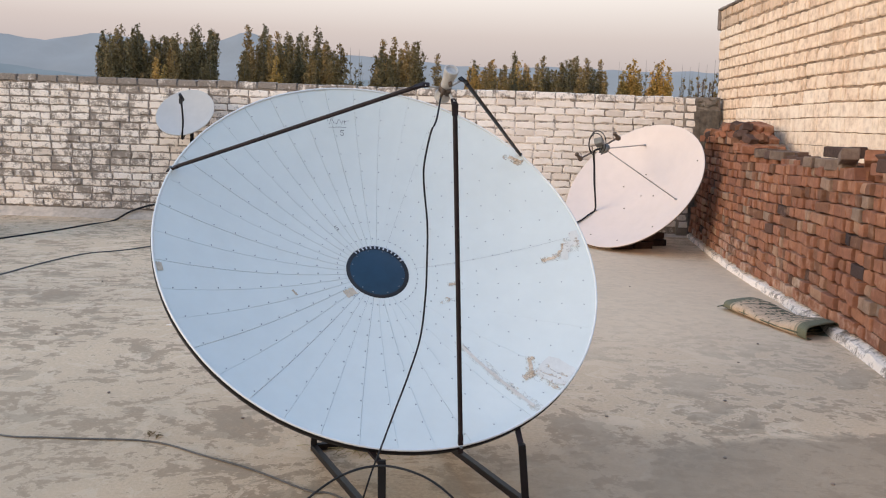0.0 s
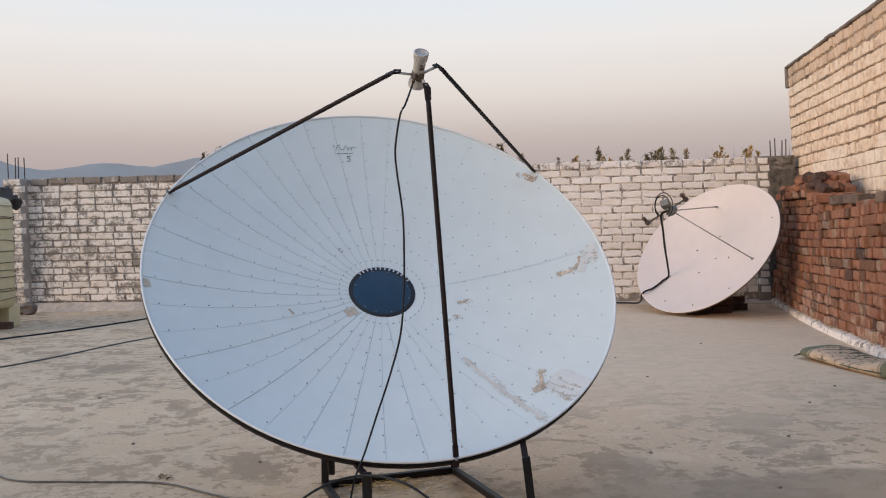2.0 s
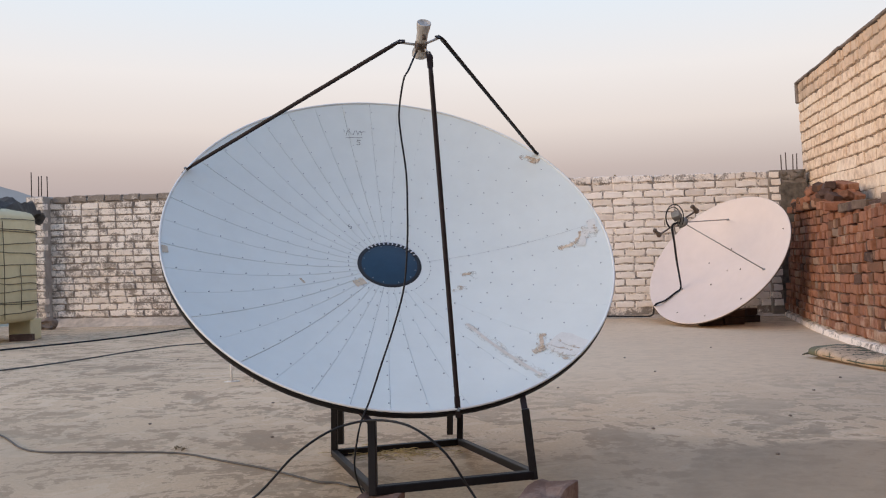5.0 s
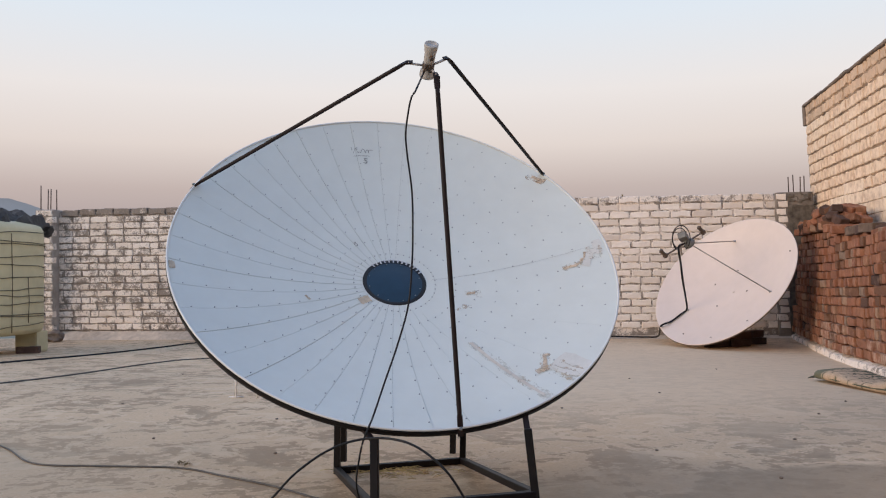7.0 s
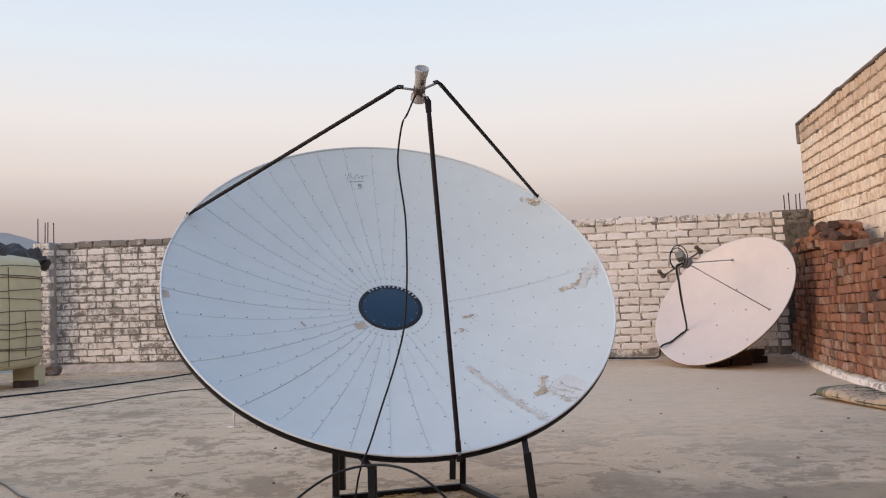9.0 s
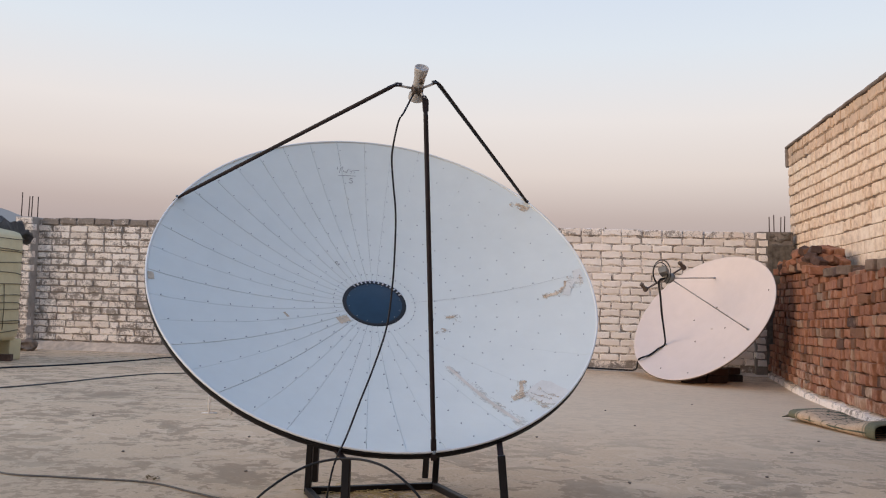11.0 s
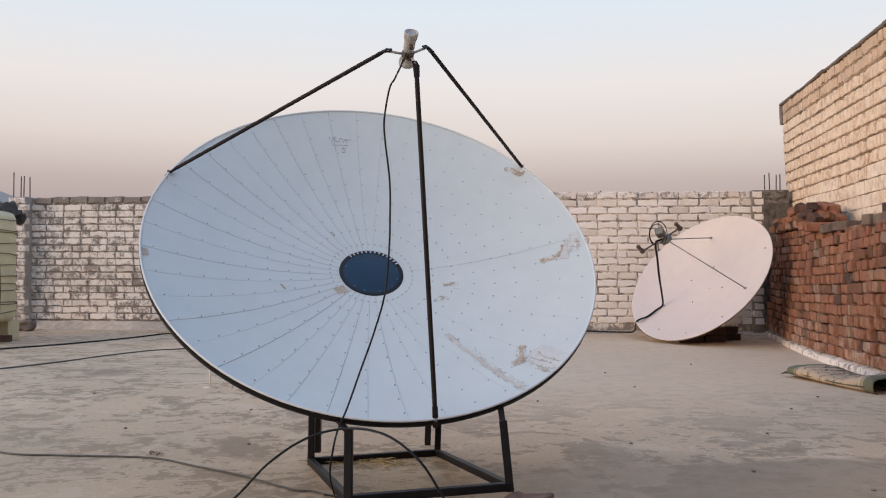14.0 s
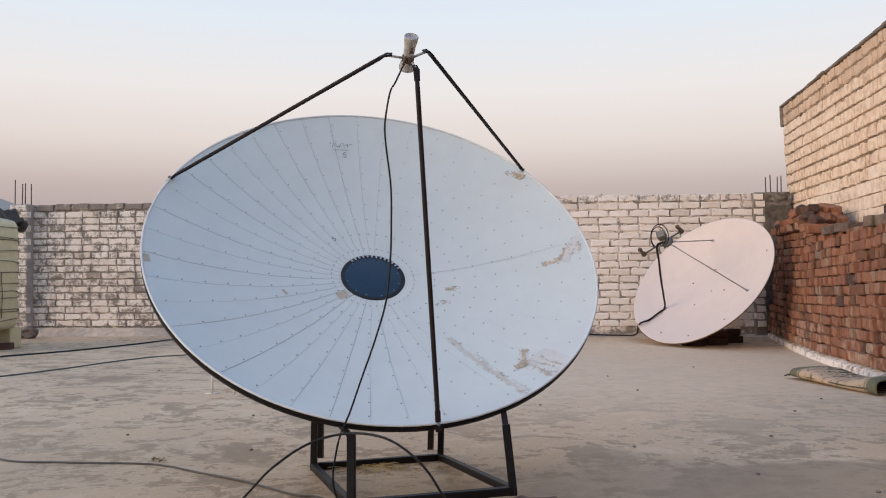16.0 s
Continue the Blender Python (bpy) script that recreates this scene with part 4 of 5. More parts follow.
copy_thing(foot_brick, pose(-0.722, 0.775, 0.037, 0, 0, 88))

# ---- cables ----
def cable(pts, r, material, label, steps=7):
    bm = bmesh.new()
    add_tube(bm, spline(pts, steps), r, 7)
    solid("cable", bm, material, label, "cable", "cables on the roof")


def lie(x, y, r=0.004):
    return (x, y, floor_z(x, y) + r)


cable([LM @ Vector((-0.016, -0.026, 0.650)), (-0.625, 0.885, 1.17), (-0.638, 0.871, 1.138), (-0.652, 0.875, 1.058), (-0.651, 0.885, 1.002), (-0.639, 0.885, 0.898), (-0.637, 0.878, 0.794), (-0.638, 0.868, 0.713), (-0.648, 0.862, 0.604),
       (-0.676, 0.856, 0.503), (-0.71, 0.845, 0.404), (-0.739, 0.835, 0.318), (-0.757, 0.815, 0.270), (-0.772, 0.825, 0.22), (-0.792, 0.87, 0.136), (-0.80, 0.97, 0.05), lie(-0.812, 1.08), lie(-0.84, 1.15), lie(-0.88, 1.17)],
      0.0026, M_cable, "black coaxial cable hanging from the dish feed", 8)
cable([lie(-0.88, 1.17), lie(-0.93, 1.205), lie(-1.0, 1.22), lie(-1.2, 1.36), lie(-1.40, 1.47), lie(-1.62, 1.58), lie(-1.95, 1.585), lie(-2.2, 1.61), lie(-2.5, 1.87), lie(-2.9, 2.1), lie(-3.6, 2.2)],
      0.0034, M_cable2, "dusty grey cable lying across the roof floor", 8)
cable([lie(-1.25, 0.62), (-1.05, 0.745, 0.07), (-0.924, 0.775, 0.188), (-0.832, 0.80, 0.247), (-0.733, 0.80, 0.272), (-0.625, 0.745, 0.270), (-0.538, 0.72, 0.215), (-0.48, 0.74, 0.12), (-0.425, 0.71, 0.05), lie(-0.37, 0.63), lie(-0.22, 0.5)],
      0.0032, M_cable, "black cable looping over the stand leg", 8)
cable([lie(-5.45, 3.8), lie(-5.30, 4.9), lie(-5.24, 5.5), lie(-5.13, 6.05), lie(-5.02, 6.45), lie(-4.93, 6.85), lie(-4.82, 7.3), lie(-4.69, 7.75), lie(-4.60, 8.15), lie(-4.48, 8.6), (-4.40, 8.90, -0.03), (-4.14, 8.955, 0.06), (-3.75, 8.955, 0.12)], 0.0125, M_cable, "thick black cable across the roof floor", 6)
cable([lie(-4.3, 2.6), lie(-4.0, 3.5), lie(-3.94, 3.87), lie(-3.85, 4.25), lie(-3.8, 4.75), lie(-3.8, 5.4), lie(-3.73, 6.05), lie(-3.5, 6.4), lie(-3.2, 7.2), lie(-2.9, 8.0)], 0.0065, M_cable2, "thin dusty grey cable across the roof floor", 6)

# ---- pinkish dish in the corner ----
EC = Vector((1.469, 7.90, 0.584))
EN = Vector((-0.616, -0.492, 0.615)).normalized()
EU = Vector((0, 0, 1)).cross(EN).normalized()
EV = EN.cross(EU)
ER, ED = 0.825, 0.215
EM = Matrix(((EU.x, EV.x, EN.x, EC.x), (EU.y, EV.y, EN.y, EC.y), (EU.z, EV.z, EN.z, EC.z), (0, 0, 0, 1)))


def on_pink(u, v, up=0.0):
    return EM @ Vector((u, v, -ED + ED * (u * u + v * v) / ER ** 2 + up))


pink = thing("satellite_dish", (1.75, 8.1, floor_z(1.75, 8.1)), "pinkish white solid satellite dish leaning in the corner", "satellite dish")
bm = bmesh.new()
prof = [(0.01 + (ER - 0.012) * j / 16, -ED + ED * ((0.01 + (ER - 0.012) * j / 16) / ER) ** 2) for j in range(17)]
prof += [(ER + 0.006, 0.002), (ER + 0.007, -0.012), (ER - 0.004, -0.016)] + [(r, z - 0.008) for r, z in reversed(prof[:-1])]
add_lathe(bm, EM, prof, 96, False)
part("reflector", bm, M_pink, pink)
bm = bmesh.new()
add_tube(bm, [EM @ Vector(((ER + 0.005) * math.cos(a), (ER + 0.005) * math.sin(a), -0.012)) for a in [2 * math.pi * k / 96 for k in range(96)]], 0.007, 6, close=True)
part("rim", bm, M_clamp, pink, "brown worn rim edge")
bm = bmesh.new()
add_lathe(bm, Matrix.Identity(4), [(0.012, -0.002), (0.012, 0.004), (0.005, 0.008)], 8)
dot = mesh_of("bolt", bm, M_clamp)
for u, v in ((-0.06, 0.27), (-0.27, 0.08), (0.17, 0.01), (-0.11, -0.20), (-0.22, -0.67), (0.16, -0.69), (0.48, -0.45), (0.62, 0.40)):
    p = on_pink(u, v)
    piece("bolt", dot, Matrix.Translation(p) @ EM.to_3x3().to_4x4() @ Matrix.Scale(0.72, 4), pink)
E_FEED = EM @ Vector((0.0, 0.0, 0.62))
for u, v in ((-0.20, 0.60), (0.55, -0.06), (-0.41, -0.315)):
    p = on_pink(u, v, 0.004)
    bm = bmesh.new()
    head = E_FEED + (p - E_FEED).normalized() * 0.05
    if v < -0.2:
        head = E_FEED + Vector((-0.105, -0.03, -0.04))
    add_tube(bm, [p, head], 0.0065, 7)
    st = part("strut", bm, M_strutgrey, pink, "thin grey strut")
    bm = bmesh.new()
    add_box(bm, Matrix.Translation(p) @ EM.to_3x3().to_4x4(), 0.035, 0.018, 0.016, 0.003)
    part("foot_clip", bm, M_back, st)
bm = bmesh.new()
FMx = EM @ Matrix.Translation((0, 0, 0.60))
add_lathe(bm, FMx, [(0.055, 0.0), (0.062, 0.012), (0.058, 0.03), (0.038, 0.04), (0.034, 0.09)], 24)
add_box(bm, FMx @ Matrix.Translation((0.0, 0.0, 0.125)) @ pose(0, 0, 0, 20, 10, 30), 0.085, 0.065, 0.10, 0.008, 2)
f2 = part("feed_block", bm, plain("grey_cast_metal", (0.17, 0.165, 0.15), 0.55, 0.4, vary=0.4), pink, "grey cast feed block")
bm = bmesh.new()
add_bar(bm, EM @ Vector((-0.26, -0.15, 0.61)), EM @ Vector((0.06, 0.19, 0.575)), 0.02, 0.008, up=EN)
part("side_bar", bm, M_clamp, f2, "brown side bar")
for lu, lv, ln in ((0.055, 0.18, 0.565), (-0.25, -0.145, 0.605)):
    bm = bmesh.new()
    lm = EM @ Matrix.Translation((lu, lv, ln))
    add_lathe(bm, lm, [(0.022, -0.01), (0.028, 0.0), (0.028, 0.02), (0.018, 0.028), (0.018, 0.07), (0.024, 0.085), (0.012, 0.1)], 16)
    part("side_feed", bm, M_clamp, f2, "small brown side feed")
loop_c = E_FEED + Vector((-0.10, -0.06, 0.07))
for k, rad in enumerate((0.085, 0.105)):
    bm = bmesh.new()
    pts = []
    for i in range(26):
        a = radians(-60 + 300 * i / 25)
        pts.append(loop_c + Vector((rad * 0.85 * math.cos(a) + 0.01 * k, -0.02 * k, rad * 1.25 * math.sin(a) - 0.02)))
    add_tube(bm, pts, 0.005, 6)
    part("cable_loop", bm, M_cable, f2, "black cable coil")
foot3, head3 = on_pink(-0.41, -0.315, 0.015), E_FEED + Vector((-0.112, -0.04, -0.04))
cable([E_FEED + Vector((-0.05, -0.04, 0.0)), head3, head3.lerp(foot3, 0.25), head3.lerp(foot3, 0.5) + Vector((-0.004, -0.006, 0)), head3.lerp(foot3, 0.8) + Vector((0.004, -0.006, 0)), foot3, on_pink(-0.425, -0.40, 0.02),
       on_pink(-0.46, -0.53, 0.015), on_pink(-0.51, -0.63, 0.015), lie(0.86, 8.5, 0.06), lie(0.72, 8.78, 0.03), lie(0.3, 8.89, 0.03), lie(-0.6, 8.90, 0.03)],
      0.0105, M_cable, "black cable running down from the corner dish", 8)
bm = bmesh.new()
for p, q in (((1.55, 8.05, 0.30), (1.62, 8.12, -0.10)), ((1.62, 8.22, 0.40), (1.70, 8.50, -0.10)), ((1.62, 8.12, -0.09), (1.70, 8.50, -0.09))):
    add_bar(bm, p, q, 0.04, 0.04)
part("rear_frame", bm, M_steel, pink, "black rear support frame")

# dark bricks under the corner dish, most added to give the shade there
bm = bmesh.new()
add_box(bm, Matrix.Identity(4), 0.225, 0.108, 0.072, 0.006, 2)
for v in bm.verts:
    v.co += 0.004 * noise.noise_vector(v.co * 14)
prop = solid("brick", bm, M_soot_shade, "dark brick under the corner dish, standing in for shade", "brick", "bricks under the corner dish")
prop.matrix_world = pose(1.36, 7.72, floor_z(1.36, 7.72) + 0.036, 0, 0, 12)
for x, y, z, a in ((1.60, 7.83, 0, 20), (1.42, 7.86, 0, 8), (1.66, 7.99, 0, 40), (1.82, 8.10, 0, 15), (1.72, 8.02, 1, 60), (1.62, 7.90, 1, 12), (1.80, 8.12, 1, 25)):
    copy_thing(prop, pose(x, y, floor_z(x, y) + 0.036 + 0.074 * z, 0, 0, a))

# ---- small grey dish before the back wall ----
SC = Vector((-3.63, 8.64, 1.195))
SN = Vector((-0.10, -0.76, 0.64)).normalized()
SU = Vector((0, 0, 1)).cross(SN).normalized()
SV = SN.cross(SU)
SM = Matrix(((SU.x, SV.x, SN.x, SC.x), (SU.y, SV.y, SN.y, SC.y), (SU.z, SV.z, SN.z, SC.z), (0, 0, 0, 1)))
small = thing("satellite_dish", (-3.6, 8.78, floor_z(-3.6, 8.78)), "small grey-white offset satellite dish on a mast", "satellite dish")
bm = bmesh.new()
prof = [(0.005 + 0.335 * j / 10, -0.05 + 0.05 * (j / 10) ** 2) for j in range(11)]
prof += [(0.346, 0.001), (0.347, -0.008), (0.336, -0.010)] + [(r, z - 0.007) for r, z in reversed(prof[:-1])]
add_lathe(bm, SM, prof, 64, False)
part("reflector", bm, M_grey3, small)
bm = bmesh.new()
a0, a1 = SM @ Vector((0.02, -0.36, -0.03)), Vector((-3.59, 8.36, 1.36))
mid3 = Vector((-3.575, 8.33, 1.10))
add_tube(bm, spline([SM @ Vector((0.07, -0.30, -0.04)), a0 + Vector((0.05, -0.05, 0)), mid3 + Vector((0.015, 0, 0)), a1], 6), 0.011, 8)
arm = part("feed_arm", bm, M_steel, small, "black feed arm")
bm = bmesh.new()
add_tube(bm, [a1 + Vector((0.0, 0.05, -0.03)), a1 + Vector((0, -0.03, 0.03))], [0.026, 0.018], 12)
add_box(bm, Matrix.Translation(a1 + Vector((0, -0.005, -0.045))), 0.035, 0.04, 0.06, 0.006)
part("feed_block", bm, M_gasket, arm, "black feed block")
bm = bmesh.new()
add_tube(bm, [(-3.6, 8.80, floor_z(-3.6, 8.8)), (-3.6, 8.80, 1.05), (-3.61, 8.74, 1.16)], 0.022, 10)
part("mast", bm, M_steel, small, "dark steel mast")
bm = bmesh.new()
add_box(bm, Matrix.Translation((-3.6, 8.80, floor_z(-3.6, 8.8) + 0.01)), 0.2, 0.2, 0.02, 0.004)
part("base_plate", bm, M_steel, small)

# ---- water tank with tarpaulin ----
TX, TY = -6.41, 6.85
tz = floor_z(TX, TY)
tank = thing("water_tank", (TX, TY, tz), "cream plastic water tank tied round with twine", "water tank")


def tank_ring(rx, ry, z, n=48, p=3.4):
    out = []
    for k in range(n):
        a = 2 * math.pi * k / n
        c, s = math.cos(a), math.sin(a)
        out.append(Vector((TX + rx * math.copysign(abs(c) ** (2 / p), c), TY + ry * math.copysign(abs(s) ** (2 / p), s), z)))
    return out


bm = bmesh.new()
prev = None
for f, z in ((0.86, tz + 0.20), (0.95, tz + 0.215), (0.99, tz + 0.26), (1.0, tz + 0.34), (0.995, tz + 0.6), (1.0, tz + 0.7), (0.995, tz + 0.95), (1.0, tz + 1.15), (0.99, tz + 1.30), (0.95, tz + 1.35), (0.80, tz + 1.39), (0.3, tz + 1.42)):
    cur = [bm.verts.new(p) for p in tank_ring(0.66 * f, 0.55 * f, z)]
    if prev:
        for k in range(48):
            bm.faces.new((prev[k], prev[(k + 1) % 48], cur[(k + 1) % 48], cur[k])).smooth = True
    else:
        bm.faces.new(cur[::-1])
    prev = cur
bm.faces.new(prev)
part("body", bm, M_tank, tank)
for i, z in enumerate((0.30, 0.40, 0.425, 0.52, 0.60, 0.70, 0.78, 0.93, 1.03, 1.12, 1.19, 1.27)):
    bm = bmesh.new()
    pts = tank_ring(0.668, 0.558, tz + z)
    for k, p in enumerate(pts):
        p.z += 0.02 * noise.noise((k * 0.25, i * 3.1, 0)) + 0.025 * math.sin(k * 0.13 + i * 2.3)
    add_tube(bm, pts, 0.0042, 5, close=True)
    part("twine", bm, M_string, tank)
for k, zs in ((0, (0.33, 0.8)), (46, (0.24, 1.25)), (42, (0.7, 1.25)), (37, (0.24, 1.25)), (40, (0.3, 0.62)), (33, (0.24, 1.25))):
    ring_p = tank_ring(0.669, 0.559, 0)
    p = ring_p[k]
    bm = bmesh.new()
    add_tube(bm, [(p.x, p.y, tz + zs[0]), (p.x + 0.01, p.y - 0.004, tz + (zs[0] + zs[1]) / 2), (p.x - 0.005, p.y, tz + zs[1])], 0.0042, 5)
    part("twine", bm, M_string, tank)
for dx, dy in ((-0.45, -0.40), (0.42, -0.42), (0.45, 0.38), (-0.45, 0.38)):
    bm = bmesh.new()
    add_box(bm, Matrix.Translation((TX + dx, TY + dy, floor_z(TX + dx, TY + dy) + 0.112)), 0.26, 0.20, 0.225, 0.02, 2)
    part("foot_block", bm, M_tank, tank, "cream block foot")
bm = bmesh.new()
n = 30
g = []
for j in range(n + 1):
    row = []
    for i in range(n + 1):
        x, y = -0.72 + 1.34 * i / n, -0.62 + 1.24 * j / n
        e = max(abs(x) / 0.66, abs(y) / 0.57)
        z = 1.44 + 0.10 * bell(x, 0.18, 0.22) + 0.09 * noise.noise((x * 3, y * 3, 1)) + 0.07 * noise.noise((x * 8, y * 8, 4)) + 0.06 * noise.turbulence((x * 5, y * 5, 2), 3, False)
        x = min(x, 0.57 + 0.02 * noise.noise((y * 7, 1, 1)))
        z -= 0.34 * smooth(0.80, 0.93, e) * (0.35 + 0.65 * abs(noise.noise((x * 4, y * 4, 9))))
        row.append(bm.verts.new((TX + x * (1 + 0.04 * noise.noise((x * 6, y * 6, 6))), TY + y, tz + z)))
    g.append(row)
for j in range(n):
    for i in range(n):
        bm.faces.new((g[j][i], g[j][i + 1], g[j + 1][i + 1], g[j + 1][i]))
bmesh.ops.solidify(bm, geom=list(bm.faces), thickness=0.012)
tarp = solid("tarpaulin", bm, M_tarp, "crumpled black tarpaulin over the tank top", "tarpaulin")
prop2 = copy_thing(prop, pose(-5.83, 6.98, floor_z(-5.8, 6.98) + 0.036, 0, 0, 20))
tagged(prop2, "dark brick lying beside the tank foot", "brick", "bricks beside the tank")
bm = bmesh.new()
bmesh.ops.create_icosphere(bm, subdivisions=3, radius=0.105)
for v in bm.verts:
    v.co = Vector((v.co.x * 1.2, v.co.y, v.co.z * 0.7)) + 0.05 * noise.noise_vector(v.co * 13)
rock = solid("rock", bm, M_cap, "dark lump of rubble beside the tank", "rock")
rock.location = (-6.55, 8.55, floor_z(-6.5, 8.5) + 0.055)

# ---- wire rack behind the dish ----
bm = bmesh.new()
rack = thing("wire_rack", (-2.03, 3.37, floor_z(-2, 3.4)), "small white wire rack standing on the floor", "wire rack")
for pts in ([(-2.07, 3.28, 0.006), (-2.075, 3.28, 0.2)], [(-2.0, 3.46, 0.006), (-2.0, 3.46, 0.2)], [(-1.86, 3.42, 0.006), (-1.86, 3.42, 0.2)], [(-1.93, 3.24, 0.006), (-1.93, 3.24, 0.2)]):
    bm = bmesh.new()
    add_tube(bm, pts, 0.0055, 6)
    bmesh.ops.translate(bm, verts=bm.verts, vec=(0, 0, floor_z(-2, 3.4)))
    part("leg", bm, M_wire, rack)
for pts in ([(-2.11, 3.27, 0.005), (-2.03, 3.29, 0.005)], [(-2.07, 3.28, 0.11), (-2.03, 3.39, 0.045), (-2.0, 3.46, 0.05)], [(-2.075, 3.28, 0.2), (-2.0, 3.46, 0.2), (-1.86, 3.42, 0.2), (-1.93, 3.24, 0.2), (-2.075, 3.28, 0.2)]):
    bm = bmesh.new()
    add_tube(bm, pts, 0.0055, 6)
    bmesh.ops.translate(bm, verts=bm.verts, vec=(0, 0, floor_z(-2, 3.4)))
    part("crossbar", bm, M_wire, rack)

# ---- folded rug by the brick stack ----
ra, rb = Vector((1.465, 4.37, 0)), Vector((1.655, 3.51, 0))
rc = (ra + rb) / 2
rdir = (rb - ra).normalized()
rug = thing("rug", (rc.x, rc.y, floor_z(rc.x, rc.y)), "folded green and beige patterned rug with a fringe", "rug")
rug.rotation_euler = (0, 0, math.atan2(rdir.y, rdir.x) - math.pi / 2)
bm = bmesh.new()
L_, W_ = 0.88, 0.315
rows, cols = 36, 28
g = []
for j in range(rows + 1):
    t = j / rows
    y = -L_ / 2 + L_ * t
    hgt = 0.030 + 0.014 * smooth(0.6, 1.0, t) + 0.005 * math.sin(t * 9)
    row = []
    for i in range(cols):
        a = 2 * math.pi * i / cols
        c, s = math.cos(a), math.sin(a)
        x = W_ / 2 * math.copysign(abs(c) ** 0.45, c)
        z = hgt + hgt * math.copysign(abs(s) ** 0.8, s) + (0.006 * noise.noise((x * 9, y * 7, 3)) * (1 if s > 0 else 0)) + 0.003
        row.append(bm.verts.new((x + 0.01 * noise.noise((y * 5, 0, 1)), y + 0.015 * noise.noise((x * 8, 2, 0)), z)))
    g.append(row)
for j in range(rows):
    for i in range(cols):
        bm.faces.new((g[j][i], g[j][(i + 1) % cols], g[j + 1][(i + 1) % cols], g[j + 1][i])).smooth = True
bmesh.ops.recalc_face_normals(bm, faces=bm.faces)
bmesh.ops.solidify(bm, geom=list(bm.faces), thickness=0.005)
for v in bm.verts:
    v.co.y += 0.39 * v.co.x
o = new("pile_cloth", mesh_of("pile_cloth", bm, M_rug))
o.parent = rug
tagged(o, "beige cloth with green motifs")
bm = bmesh.new()
for k in range(70):
    x = -W_ / 2 + W_ * (k + rnd.random()) / 70
    y = -L_ / 2 + 0.39 * x
    add_tube(bm, [(x, y + 0.01, 0.03 + rnd.uniform(-0.01, 0.01)), (x + rnd.uniform(-0.008, 0.008), y - 0.02, 0.022), (x + rnd.uniform(-0.015, 0.015), y - 0.055, 0.008)], 0.0032, 4)
o = new("fringe", mesh_of("fringe", bm, M_rugdark))
o.parent = rug
tagged(o, "dark green fringe", kind="stuff")
bm = bmesh.new()
for sx in (-1, 1):
    add_tube(bm, [(sx * (W_ / 2 - 0.004), -L_ / 2 + L_ * t / 12 + 0.39 * sx * (W_ / 2), 0.030 + 0.014 * smooth(0.6, 1, t / 12)) for t in range(1, 12)], 0.005, 6)
o = new("border", mesh_of("border", bm, M_rugdark))
o.parent = rug
tagged(o, "dark green woven border")

# ---- small litter ----
bm = bmesh.new()
bmesh.ops.create_icosphere(bm, subdivisions=1, radius=0.008)
for v in bm.verts:
    v.co += 0.003 * noise.noise_vector(v.co * 90)
    v.co.z *= 0.6
peb = solid("pebble", bm, M_cap, "small dark pebble on the roof floor", "pebble", "pebbles on the floor")
spots = [(-1.97, 2.10), (0.67, 2.26), (-0.25, 3.0), (0.3, 3.6), (0.95, 2.9), (1.2, 3.3), (-2.6, 3.0), (-1.6, 2.6), (0.9, 5.2), (0.2, 4.4), (-3.0, 4.6), (-2.2, 1.2), (0.45, 1.6), (0.75, 1.4), (0.1, 2.0), (-1.35, 1.85)]
peb.matrix_world = pose(*spots[0], floor_z(*spots[0]) + 0.003)
for x, y in spots[1:]:
    copy_thing(peb, pose(x, y, floor_z(x, y) + 0.003, 0, 0, rnd.uniform(0, 360)))
bm = bmesh.new()
for k in range(9):
    x, y = rnd.uniform(-0.03, 0.03), rnd.uniform(-0.02, 0.02)
    s = rnd.uniform(0.008, 0.018)
    a = rnd.uniform(0, 6.28)
    c, d = math.cos(a) * s, math.sin(a) * s
    vs = [bm.verts.new((x - c, y - d, 0.004)), bm.verts.new((x + d * 0.4, y - c * 0.4, 0.008)), bm.verts.new((x + c, y + d, 0.012)), bm.verts.new((x - d * 0.4, y + c * 0.4, 0.008))]
    bm.faces.new(vs)
bmesh.ops.solidify(bm, geom=list(bm.faces), thickness=0.001)
litter = solid("dry_leaves", bm, plain("dry_leaf", (0.22, 0.15, 0.07), 0.9, vary=0.4), "small heap of dry brown leaves", "leaves")
litter.location = (-1.62, 1.64, floor_z(-1.62, 1.64))

bm = bmesh.new()
for k in range(90):
    x, y = rnd.gauss(0, 0.10), rnd.gauss(0, 0.045)
    a, l = rnd.uniform(0, 6.28), rnd.uniform(0.012, 0.035)
    z = rnd.uniform(0.001, 0.008)
    add_tube(bm, [(x - l * math.cos(a), y - l * math.sin(a), z), (x, y, z + 0.003), (x + l * math.cos(a), y + l * math.sin(a), z)], 0.0012, 4)
straw = tagged(solid("dry_straw", bm, plain("dry_straw", (0.42, 0.33, 0.16), 0.9, vary=0.4), "scattered dry straw under the dish stand", "straw"), kind="stuff")
straw.location = (-0.80, 1.58, floor_z(-0.80, 1.58) + 0.001)

# ---- poplars beyond the wall ----
LEAF = {"green": leaf_mat("poplar_leaf_green", (0.10, 0.084, 0.038), (0.215, 0.165, 0.07)),
        "olive": leaf_mat("poplar_leaf_olive", (0.165, 0.118, 0.045), (0.32, 0.22, 0.082)),
        "gold": leaf_mat("poplar_leaf_gold", (0.30, 0.185, 0.048), (0.52, 0.33, 0.085))}


